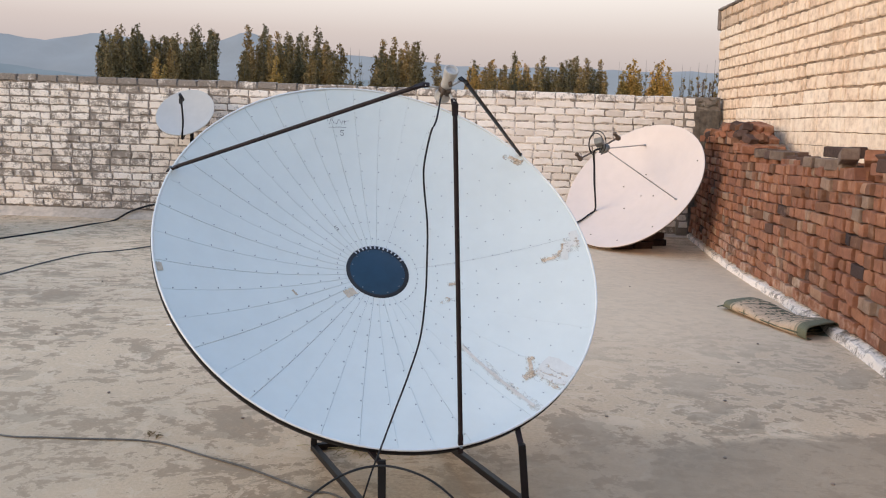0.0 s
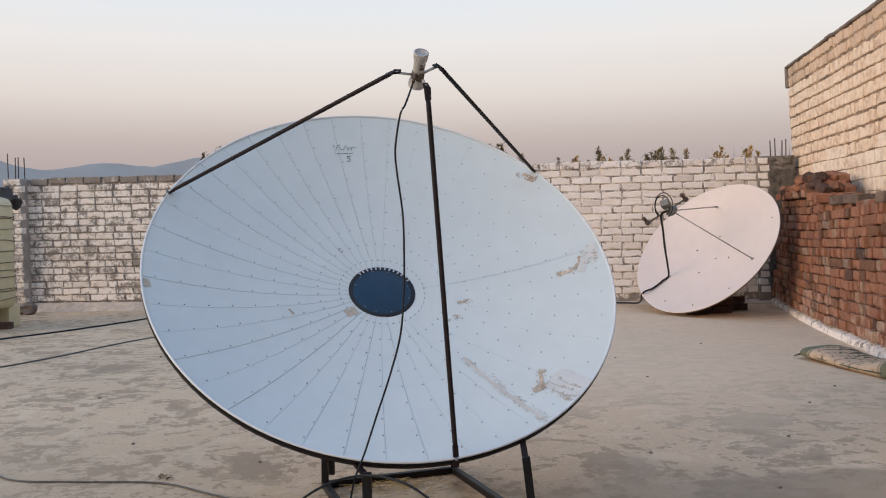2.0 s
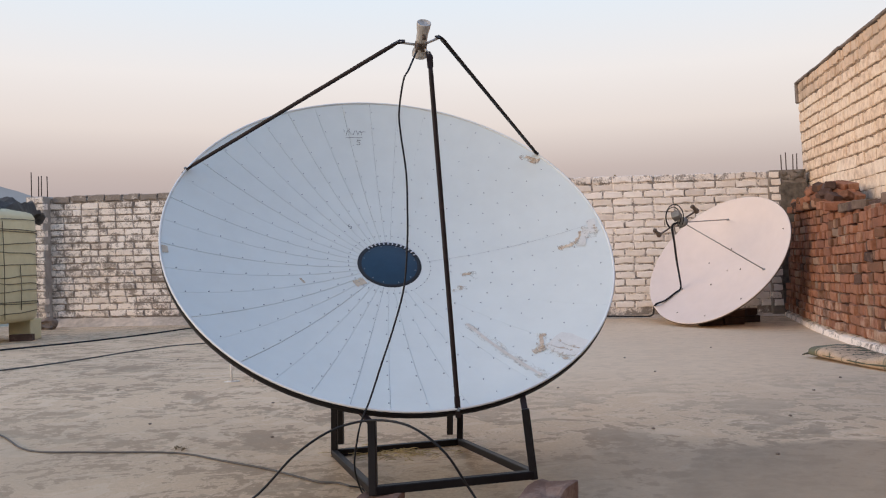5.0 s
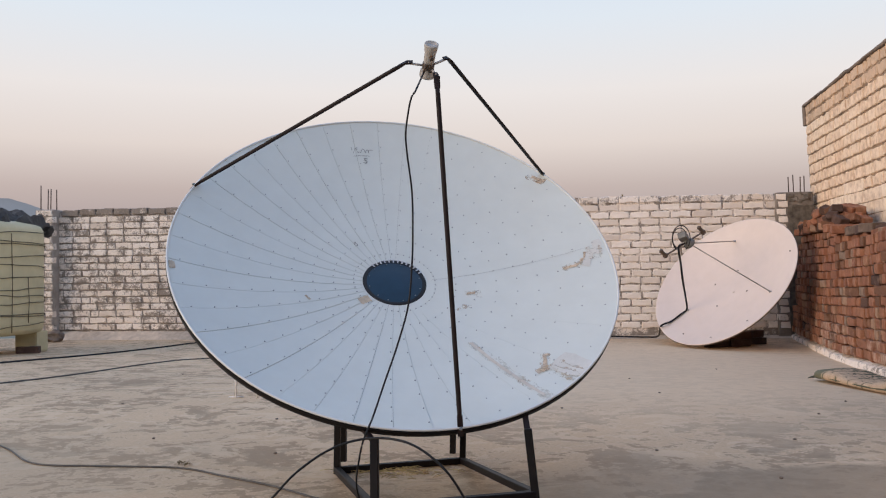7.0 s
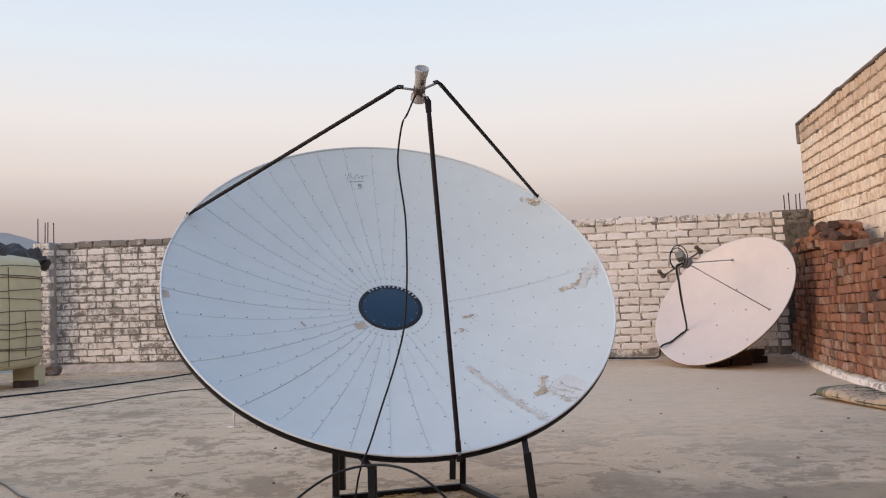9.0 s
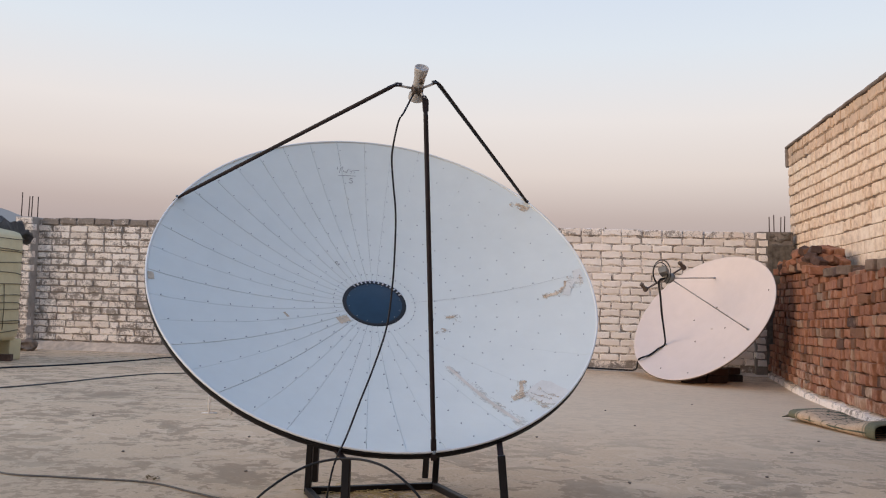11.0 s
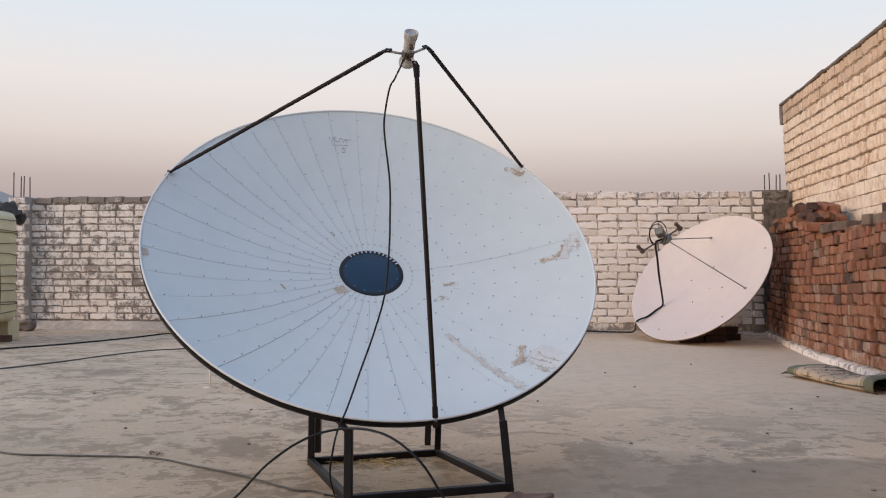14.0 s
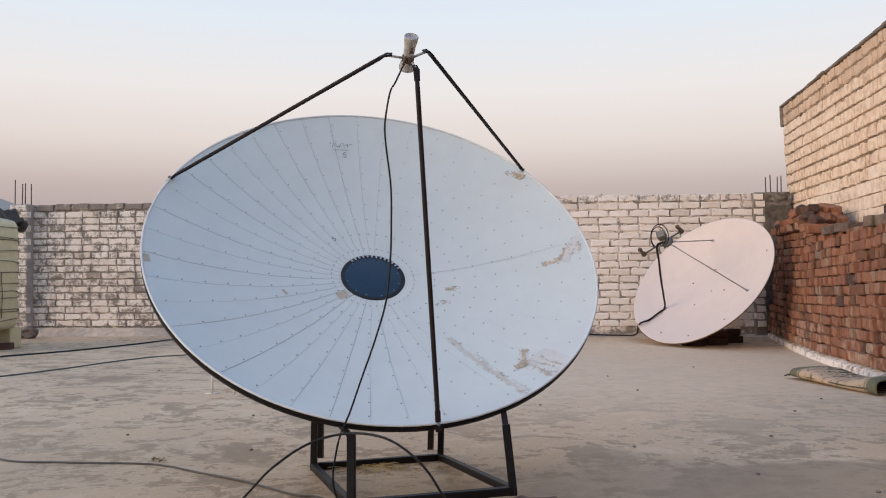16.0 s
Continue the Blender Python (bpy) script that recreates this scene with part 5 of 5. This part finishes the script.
def poplar(seed, kind, height, width, stems, dense, label):
    """A slim poplar: a few steep stems, each with clumps of leaves and gaps between them."""
    r = random.Random(seed)
    t = thing("poplar_tree", (0, 0, 0), label, "tree", "poplars beyond the wall")
    bm = bmesh.new()
    clumps = []
    for k in range(stems):
        a = r.uniform(0, 6.28)
        lead = k == 0
        out = 0.0 if lead else width * r.uniform(0.25, 0.55)
        top = height * (1.0 if lead else r.uniform(0.66, 0.97))
        z0 = 0.0 if lead else height * r.uniform(0.22, 0.42)
        run = [Vector((out * f ** 0.6 * math.cos(a) + r.uniform(-0.05, 0.05) * f, out * f ** 0.6 * math.sin(a) + r.uniform(-0.05, 0.05) * f, z0 + (top - z0) * f)) for f in (0, 0.25, 0.5, 0.75, 1.0)]
        add_tube(bm, run, [0.10, 0.075, 0.05, 0.03, 0.01] if lead else [0.045, 0.035, 0.025, 0.016, 0.006], 6)
        z = max(z0, height * r.uniform(0.30, 0.44))
        while z < top:
            f = (z - z0) / (top - z0) * 4
            i = min(3, int(f))
            c = run[i].lerp(run[i + 1], f - i)
            spread = 0.22 * (1.1 - 0.65 * z / height)
            clumps.append((c + Vector((r.gauss(0, spread), r.gauss(0, spread), 0)), r.uniform(0.09, 0.19)))
            z += r.uniform(0.10, 0.26)
        clumps.append((run[4], 0.10))
    o = new("trunk", mesh_of("trunk", bm, M_trunk))
    o.parent = t
    vs, fs = [], []
    for c, s in clumps:
        if r.random() > dense:
            continue
        for _ in range(21):
            p = c + Vector((r.gauss(0, 0.75) * s, r.gauss(0, 0.75) * s, r.gauss(0, 1.05) * s))
            q = r.uniform(0.055, 0.12)
            d1 = Vector((r.gauss(0, 1), r.gauss(0, 1), r.gauss(0, 1))).normalized()
            d2 = d1.cross(Vector((r.gauss(0, 1), r.gauss(0, 1), r.gauss(0, 1)))).normalized()
            o_ = len(vs)
            vs += [tuple(p - d1 * q), tuple(p + d2 * q * 0.7), tuple(p + d1 * q), tuple(p - d2 * q * 0.7)]
            fs.append((o_, o_ + 1, o_ + 2, o_ + 3))
    me = bpy.data.meshes.new("crown")
    me.from_pydata(vs, [], fs)
    me.materials.append(LEAF[kind])
    o = new("crown", me)
    o.parent = t
    tagged(o, kind="stuff")
    return t


KINDS = {
    "g1": poplar(1, "green", 10.4, 0.80, 6, 1.0, "tall slim dark green poplar tree"),
    "g2": poplar(2, "green", 9.9, 0.95, 7, 1.0, "tall slim dark green poplar tree"),
    "o1": poplar(3, "olive", 10.1, 0.70, 5, 1.0, "slim olive-brown poplar tree in autumn leaf"),
    "o2": poplar(4, "olive", 9.6, 0.85, 6, 0.9, "slim olive-brown poplar tree in autumn leaf"),
    "y1": poplar(5, "gold", 9.4, 0.80, 6, 1.0, "slim golden-yellow poplar tree in autumn leaf"),
    "s1": poplar(6, "olive", 9.9, 0.95, 5, 0.24, "half-bare slender poplar tree"),
}
used = set()


def plant(kind, az, dist, scale):
    dist *= 2.35
    scale *= 1.83 * dist / 146
    p = land(az, dist)
    p.z = -4.2
    m = Matrix.Translation(p) @ Matrix.Rotation(rnd.uniform(0, 6.28), 4, "Z")
    t = KINDS[kind]
    if kind in used:
        t = copy_thing(t, m)
    used.add(kind)
    t.location, t.rotation_mode = p, "XYZ"
    t.rotation_euler = (0, 0, rnd.uniform(0, 6.28))
    t.scale = (scale, scale, scale)


def row_of(a0, a1, count, kinds, s0=0.92, s1=1.06):
    for k in range(count):
        az = a0 + (a1 - a0) * (k + 0.5 + rnd.uniform(-0.35, 0.35)) / count
        plant(rnd.choice(kinds), az, rnd.uniform(57, 68), rnd.uniform(s0, s1))


row_of(-22.1, -15.3, 66, ["g1", "o1", "g2", "o2"], 0.80, 1.02)
row_of(-22.2, -15.2, 34, ["g2", "o2", "g1"], 0.60, 0.78)
row_of(-13.8, -7.0, 26, ["o2", "o1", "g2"], 0.58, 0.76)
row_of(-5.1, -1.9, 10, ["o2", "g2"], 0.58, 0.76)
row_of(1.2, 10.6, 36, ["o2", "o1", "y1"], 0.54, 0.68)
plant("y1", -18.9, 55, 0.86)
plant("y1", -18.4, 54.5, 0.80)
plant("y1", -20.0, 55, 0.66)
row_of(-13.7, -7.2, 40, ["g1", "o1", "o2", "g2", "o1"], 0.82, 1.07)
plant("y1", -11.4, 56, 0.92)
plant("s1", -6.6, 60, 0.98)
plant("s1", -6.0, 61, 0.96)
row_of(-5.0, -2.0, 17, ["g2", "o1", "o2"], 0.84, 1.04)
plant("o1", -0.8, 60, 0.92)
row_of(1.3, 10.5, 54, ["o1", "o2", "g1", "y1", "o1", "g2"], 0.74, 0.925)
for az, s in ((11.5, 0.88), (11.8, 0.94), (12.1, 0.99), (12.5, 0.90), (13.3, 0.88), (13.6, 0.95), (13.9, 0.98), (14.3, 0.93)):
    plant("y1", az, 60, s)
for az in (11.2, 12.9, 15.2, 15.7, 16.2, 16.7, 17.2, 17.8):
    plant("s1", az, 62, rnd.uniform(0.88, 0.98))

# ---- bricks of the back wall ----
bricks_a = [brick_mesh("brick", 0.2295 + 0.005 * (i % 3 - 1), 0.0792, 0.08, 20 + i, M_wash, 0.005, 0.0048) for i in range(9)]
half_a = [brick_mesh("brick", 0.1125, 0.0800, 0.08, 40 + i, M_wash, 0.005, 0.0042) for i in range(4)]
joined, coping = [], []
for c in range(18):
    z = 1.58 - COURSE * (c + 0.5)
    x = 2.30 - (0.12 if c % 2 else 0.0) - rnd.uniform(0, 0.02)
    if c % 2:
        me = rnd.choice(half_a)
        piece("brick", me, Matrix.Translation((2.30 - 0.056, WALL_Y, z)), wall_north)
    while x > -6.71:
        short = rnd.random() < 0.07
        lx = 0.118 if short else 0.2385
        me = rnd.choice(half_a if short else bricks_a)
        m = Matrix.Translation((x - lx / 2, WALL_Y + rnd.uniform(-0.006, 0.007), z + rnd.uniform(-0.0028, 0.0028) + 0.006 * noise.noise((x * 0.6, z * 2, 0)))) @ pose(0, 0, 0, rnd.uniform(-2, 2), rnd.uniform(-0.9, 0.9), rnd.uniform(-1.2, 1.2))
        if c == 0:
            coping.append((me, m @ Matrix.Translation((0, -0.006, 0.006 + rnd.uniform(-0.003, 0.006))) @ Matrix.Diagonal((1, 1, 1.10, 1))))
        elif x > -1.55:
            piece("brick", me, m, wall_north)
        else:
            joined.append((me, m))
        x -= lx + rnd.uniform(-0.002, 0.004)
o = new("bricks", join_meshes("bricks", joined, M_wash_i))
o.parent = wall_north
tagged(o, "whitewashed brick courses with worn patches", kind="stuff")
o = new("coping_bricks", join_meshes("coping_bricks", coping, M_copewash))
o.parent = wall_north
tagged(o, "patchily whitewashed brick top course", kind="stuff")
# pier bricks
items = []
for c in range(18):
    z = 1.58 - COURSE * (c + 0.5)
    for x in (-6.933, -6.815):
        tooth = (0.010 if c % 2 else -0.006) + rnd.uniform(-0.006, 0.006)
        items.append((rnd.choice(half_a), Matrix.Translation((x + tooth, 8.852 + rnd.uniform(-0.006, 0.004), z)) @ pose(0, 0, 0, rnd.uniform(-3, 3), rnd.uniform(-2, 2), rnd.uniform(-5, 5))))
o = new("pier_bricks", join_meshes("pier_bricks", items, M_wash_i))
o.parent = pier_w
tagged(o, "whitewashed pier brick courses", kind="stuff")
items = []
for c in range(18):
    z = 1.58 - COURSE * (c + 0.5)
    items.append((rnd.choice(half_a), Matrix.Translation((2.346 + (0.02 if c % 2 else 0), 8.944 + rnd.uniform(-0.004, 0.006), z)) @ pose(0, 0, 0, rnd.uniform(-3, 3), rnd.uniform(-3, 3), rnd.uniform(-4, 4))))
o = new("pier_bricks", join_meshes("pier_bricks", items, M_wash_i))
o.parent = pier_e
tagged(o, "whitewashed pier edge bricks", kind="stuff")
# lumpy mortar cap and stained pier face; the recess's shade is in its colour
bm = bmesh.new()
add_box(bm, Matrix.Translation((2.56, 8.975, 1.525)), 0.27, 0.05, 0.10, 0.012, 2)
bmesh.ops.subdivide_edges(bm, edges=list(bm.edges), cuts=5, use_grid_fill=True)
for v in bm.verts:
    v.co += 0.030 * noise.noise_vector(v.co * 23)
part("mortar_cap", bm, M_stain_shade, pier_e, "rough grey mortar smeared over the pier head")
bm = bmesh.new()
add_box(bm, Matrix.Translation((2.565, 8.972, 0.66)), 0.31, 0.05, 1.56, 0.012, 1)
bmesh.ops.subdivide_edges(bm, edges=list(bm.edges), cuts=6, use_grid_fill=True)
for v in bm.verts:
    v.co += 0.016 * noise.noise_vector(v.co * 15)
part("stain_shade_face", bm, M_stain_shade, pier_e, "dark plaster face, stain and recess shade in its colour")

# ---- bricks of the tall building's wall, set on edge ----
edge_a = [brick_mesh("brick", 0.234, 0.1095, 0.08, 60 + i, M_tan, 0.005, 0.0065) for i in range(6)]
edge_h = [brick_mesh("brick", 0.080, 0.1085, 0.08, 70 + i, M_tan, 0.005, 0.004) for i in range(3)]
flush_a = [brick_mesh("brick", 0.2365, 0.1175, 0.08, 160 + i, M_cream, 0.003, 0.0018) for i in range(5)]
flush_h = [brick_mesh("brick", 0.0815, 0.1175, 0.08, 170 + i, M_cream, 0.003, 0.0018) for i in range(3)]
top_b = [(lx, brick_mesh("brick", lx - 0.005, 0.113, 0.08, 80 + i, M_tan, 0.006, 0.008)) for i, lx in enumerate((0.118, 0.098, 0.150, 0.236, 0.112, 0.128))]
joined, pale = [], []
count = 0
PITCH = 0.121
for c in range(16):
    z = R_TOP - 0.245 - PITCH * (c + 0.5)
    s = rnd.uniform(0.0, 0.05)
    k = c % 2
    while s < 9.5:
        k += 1
        long = k % 3 != 0
        lx = 0.238 if long else 0.082
        washed = c + 1.5 * noise.noise((s * 0.9, c * 0.7, 8)) > 7.2
        me = rnd.choice((flush_a if long else flush_h) if washed else (edge_a if long else edge_h))
        m = right_wall(s + lx / 2, z + rnd.uniform(-0.002, 0.002) + 0.012 * noise.noise((s * 0.8, c * 0.3, 5)), rnd.uniform(-0.002, 0.003)) @ pose(0, 0, 0, rnd.uniform(-0.8, 0.8), rnd.uniform(-0.8, 0.8), rnd.uniform(-0.6, 0.6))
        if 2.0 < s < 6.6 and z > 1.05 and count < 290:
            piece("brick", me, m, wall_east)
            count += 1
        else:
            (pale if washed else joined).append((me, m))
        s += lx + rnd.uniform(0.0, 0.006)
topped = []
for row in range(2):
    s = 0.0
    while s < 9.5:
        lx, me = rnd.choice(top_b)
        topped.append((me, right_wall(s + lx / 2, R_TOP - 0.063 - 0.119 * row + rnd.uniform(-0.004, 0.004), rnd.uniform(-0.007, 0.004)) @ pose(0, 0, 0, rnd.uniform(-2, 2), rnd.uniform(-2.5, 2.5), rnd.uniform(-2, 2))))
        s += lx + rnd.uniform(-0.002, 0.006)
o = new("top_bricks", join_meshes("top_bricks", topped, M_tan_dirty))
o.parent = wall_east
tagged(o, "stained rough brick courses along the wall top", kind="stuff")
o = new("bricks", join_meshes("bricks", joined, M_tan_i))
o.parent = wall_east
tagged(o, "tan washed brick courses", kind="stuff")

o = new("washed_bricks", join_meshes("washed_bricks", pale, M_cream_i))
o.parent = wall_east
tagged(o, "cream washed brick courses with filled joints", kind="stuff")

# ---- stack of red bricks along the building ----
def face_x(y):
    return 1.70 + 0.130 * (y - 3.3)


BATTER = 0.09
S_DIR = Vector((-0.130, -1.0, 0)).normalized()
S_OUT = Vector((-1.0, 0.130, 0)).normalized()


def stack_pose(y, z, out):
    p = Vector((face_x(y), y, z)) + S_OUT * (out - BATTER * max(0, z))
    return Matrix.Translation(p) @ Matrix(((S_DIR.x, -S_OUT.x, 0, 0), (S_DIR.y, -S_OUT.y, 0, 0), (0, 0, 1, 0), (0, 0, 0, 1)))


def stack_top(y):
    """The height of the packed courses along the stack."""
    return 0.985 + 0.05 * smooth(3.5, 2.9, y) + 0.070 * smooth(6.4, 6.9, y) + 0.012 * noise.noise((y * 2, 1, 1))


# added solid core, dark so the gaps between loose bricks read deep
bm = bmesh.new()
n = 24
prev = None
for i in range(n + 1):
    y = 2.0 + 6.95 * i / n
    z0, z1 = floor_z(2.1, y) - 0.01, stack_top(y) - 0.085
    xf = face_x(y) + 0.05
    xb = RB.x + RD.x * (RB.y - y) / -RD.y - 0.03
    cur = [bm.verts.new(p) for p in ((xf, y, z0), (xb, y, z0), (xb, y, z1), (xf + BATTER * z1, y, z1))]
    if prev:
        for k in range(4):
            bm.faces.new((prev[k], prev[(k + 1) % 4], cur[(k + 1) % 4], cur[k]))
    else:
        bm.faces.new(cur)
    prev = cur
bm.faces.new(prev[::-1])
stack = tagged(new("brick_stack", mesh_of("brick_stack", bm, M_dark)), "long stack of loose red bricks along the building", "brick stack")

stretch = [brick_mesh("brick", 0.222 + 0.006 * (i % 3 - 1), 0.0745 + 0.002 * (i % 2), 0.10, 100 + i, M_red, 0.0045, 0.0045) for i in range(7)]
header = [brick_mesh("brick", 0.106 + 0.005 * (i % 3 - 1), 0.0745 + 0.002 * (i % 2), 0.10, 120 + i, M_red, 0.0045, 0.005) for i in range(8)]
splashed = []
for me in header + stretch:
    me = me.copy()
    me.materials[0] = M_splash
    splashed.append(me)
near, rest, low_rest = [], [], []
S_COURSE = 0.0775
for c in range(14):
    y = 8.9
    while y > 2.05:
        base = floor_z(2.1, y) + 0.075
        z = base + S_COURSE * (c + 0.5) * (1.0 + 0.018 * noise.noise((y * 0.5, 3, 0))) + 0.010 * noise.noise((y * 0.9, c * 0.15, 7))
        if z > stack_top(y) - 0.030:
            break
        q = rnd.random()
        patchy = noise.noise((y * 1.1, c * 0.45, 11))
        kind = header if q < 0.74 + 0.5 * patchy else stretch
        lx = 0.111 if kind is header else 0.228
        me = rnd.choice(kind)
        m = stack_pose(y - lx / 2, z, rnd.uniform(-0.018, 0.012)) @ pose(0, 0, 0, rnd.uniform(-2.5, 2.5), rnd.uniform(-3.5, 3.5), rnd.uniform(-5, 5))
        limed = c + 2.2 * noise.noise((y * 1.3, c * 0.4, 21)) < 0.1 + 1.7 * smooth(3.2, 5.0, y)
        if limed:
            me = splashed[(header + stretch).index(me)]
        (near if y < 4.95 and y > 2.6 else low_rest if limed else rest).append((me, m))
        y -= lx + rnd.uniform(-0.002, 0.008)
for me, m in near[:300]:
    piece("brick", me, m, stack)
o = new("bricks", join_meshes("bricks", near[300:] + rest, M_red_i))
o.parent = stack
tagged(o, "packed red bricks, some blackened", kind="stuff")
o = new("splashed_bricks", join_meshes("splashed_bricks", low_rest, M_splash_i))
o.parent = stack
tagged(o, "red bricks splashed with lime near the floor", kind="stuff")

# loose bricks on top of the stack
bm = bmesh.new()
add_box(bm, Matrix.Identity(4), 0.222, 0.106, 0.073, 0.006, 1)
for v in bm.verts:
    v.co += 0.003 * noise.noise_vector(v.co * 16)
whole = mesh_of("brick", bm, M_red)
blackened = whole.copy()
blackened.materials[0] = M_soot_shade
greyed = whole.copy()
greyed.materials[0] = M_greybrick


bm = bmesh.new()
add_box(bm, Matrix.Identity(4), 0.125, 0.102, 0.070, 0.007, 1)
for v in bm.verts:
    v.co += 0.010 * noise.noise_vector(v.co * 19)
broken = mesh_of("brick", bm, M_red)
broken_dark = broken.copy()
broken_dark.materials[0] = M_soot_shade


def loose(y, depth, z, turn, tilt=0.0, lean=0.0, me=whole):
    """One brick on the stack: depth behind its face, z over its top."""
    piece("brick", me, pose(face_x(y) + BATTER + depth, y, stack_top(y) + z + 0.036, tilt, lean, turn), stack)


# the bed of the stack behind its face
y = 2.1
while y < 8.85:
    xb = RB.x - 0.23
    for depth in (0.16, 0.28, 0.40, 0.52):
        if face_x(y) + BATTER + depth < xb - 0.02:
            loose(y + rnd.uniform(-0.02, 0.02), depth, -0.074 + rnd.uniform(-0.006, 0.004), rnd.choice((88, 2, -3)) + rnd.uniform(-6, 6), rnd.uniform(-2, 2), rnd.uniform(-2, 2), blackened if rnd.random() < 0.12 else whole)
    y += 0.125
# tumbled heap towards the corner
for layer in range(3):
    y = 6.40 + 0.20 * layer
    while y < 8.75 - 0.05 * layer:
        tall = 0.205 * smooth(6.25, 6.85, y) * (1 - 0.40 * smooth(7.3, 7.9, y)) + 0.035 * noise.noise((y * 3, 2, 5))
        if 0.072 * layer < tall - 0.02:
            for depth in (0.01 + rnd.uniform(-0.02, 0.03), 0.12 + rnd.uniform(-0.02, 0.03), 0.23 + rnd.uniform(-0.02, 0.02)):
                if face_x(y) + BATTER + depth < RB.x - 0.14:
                    me = rnd.choice((broken, broken, broken_dark, whole if layer < 1 else broken))
                    loose(y + rnd.uniform(-0.03, 0.03), depth, 0.068 * layer + rnd.uniform(0, 0.012), rnd.uniform(0, 180), rnd.uniform(-22, 22) * min(1, layer), rnd.uniform(-26, 26) * min(1, layer), me)
        y += rnd.uniform(0.095, 0.14)
# flat grey course beside the heap, then a sunken dark stretch
for y, turn, me in ((6.62, 104, greyed), (6.36, 80, blackened), (6.12, 99, greyed), (5.86, 82, blackened), (5.60, 97, greyed)):
    loose(y, 0.07, -0.018, turn, rnd.uniform(-5, 5), rnd.uniform(-6, 6), me)
    loose(y + 0.05, 0.19, -0.018, turn + 5, rnd.uniform(-3, 3), 0, me)
for y in (5.30, 5.04):
    loose(y, 0.12, -0.045, 91 + rnd.uniform(-4, 4), 0, 4, blackened)
# big loose bricks lying on the nearer part
for y, depth, z, turn, tilt, me in ((4.14, 0.06, -0.005, 8, 3, greyed), (3.95, 0.05, -0.003, 88, 0, greyed), (3.72, 0.05, -0.002, 95, 2, greyed), (4.02, 0.13, 0.074, 92, 0, blackened), (3.78, 0.14, 0.076, 84, 3, blackened), (3.56, 0.04, 0.055, 70, 12, greyed),
                                    (3.33, 0.12, 0.03, 60, 28, whole), (3.25, 0.20, 0.075, 20, -14, blackened), (3.08, 0.10, 0.0, 84, 2, whole), (2.85, 0.08, 0.0, 6, 4, blackened), (2.6, 0.12, 0.0, 80, 0, whole)):
    loose(y + 0.40, depth, z - 0.03, turn, 0, tilt, me)

# whitewashed skirting at the foot of the stack
bm = bmesh.new()
n = 120
rows = []
for i in range(n + 1):
    y = 1.9 + 7.05 * i / n
    x = face_x(y)
    zf = floor_z(x, y)
    j = 0.006 * noise.noise((y * 5, 0, 3))
    rows.append([bm.verts.new(p) for p in ((x - 0.016 + 2 * j, y, zf - 0.004), (x - 0.010 + j, y, zf + 0.026 + j), (x - 0.003 + j, y, zf + 0.043 + 0.026 * noise.noise((y * 9, 4, 3))), (x + 0.06, y, zf + 0.062))])
for a, b in zip(rows, rows[1:]):
    for k in range(3):
        bm.faces.new((a[k], b[k], b[k + 1], a[k + 1]))
tagged(new("trim_skirting", mesh_of("trim_skirting", bm, M_skirt)), "whitewashed lumpy skirting along the floor", kind="structure")
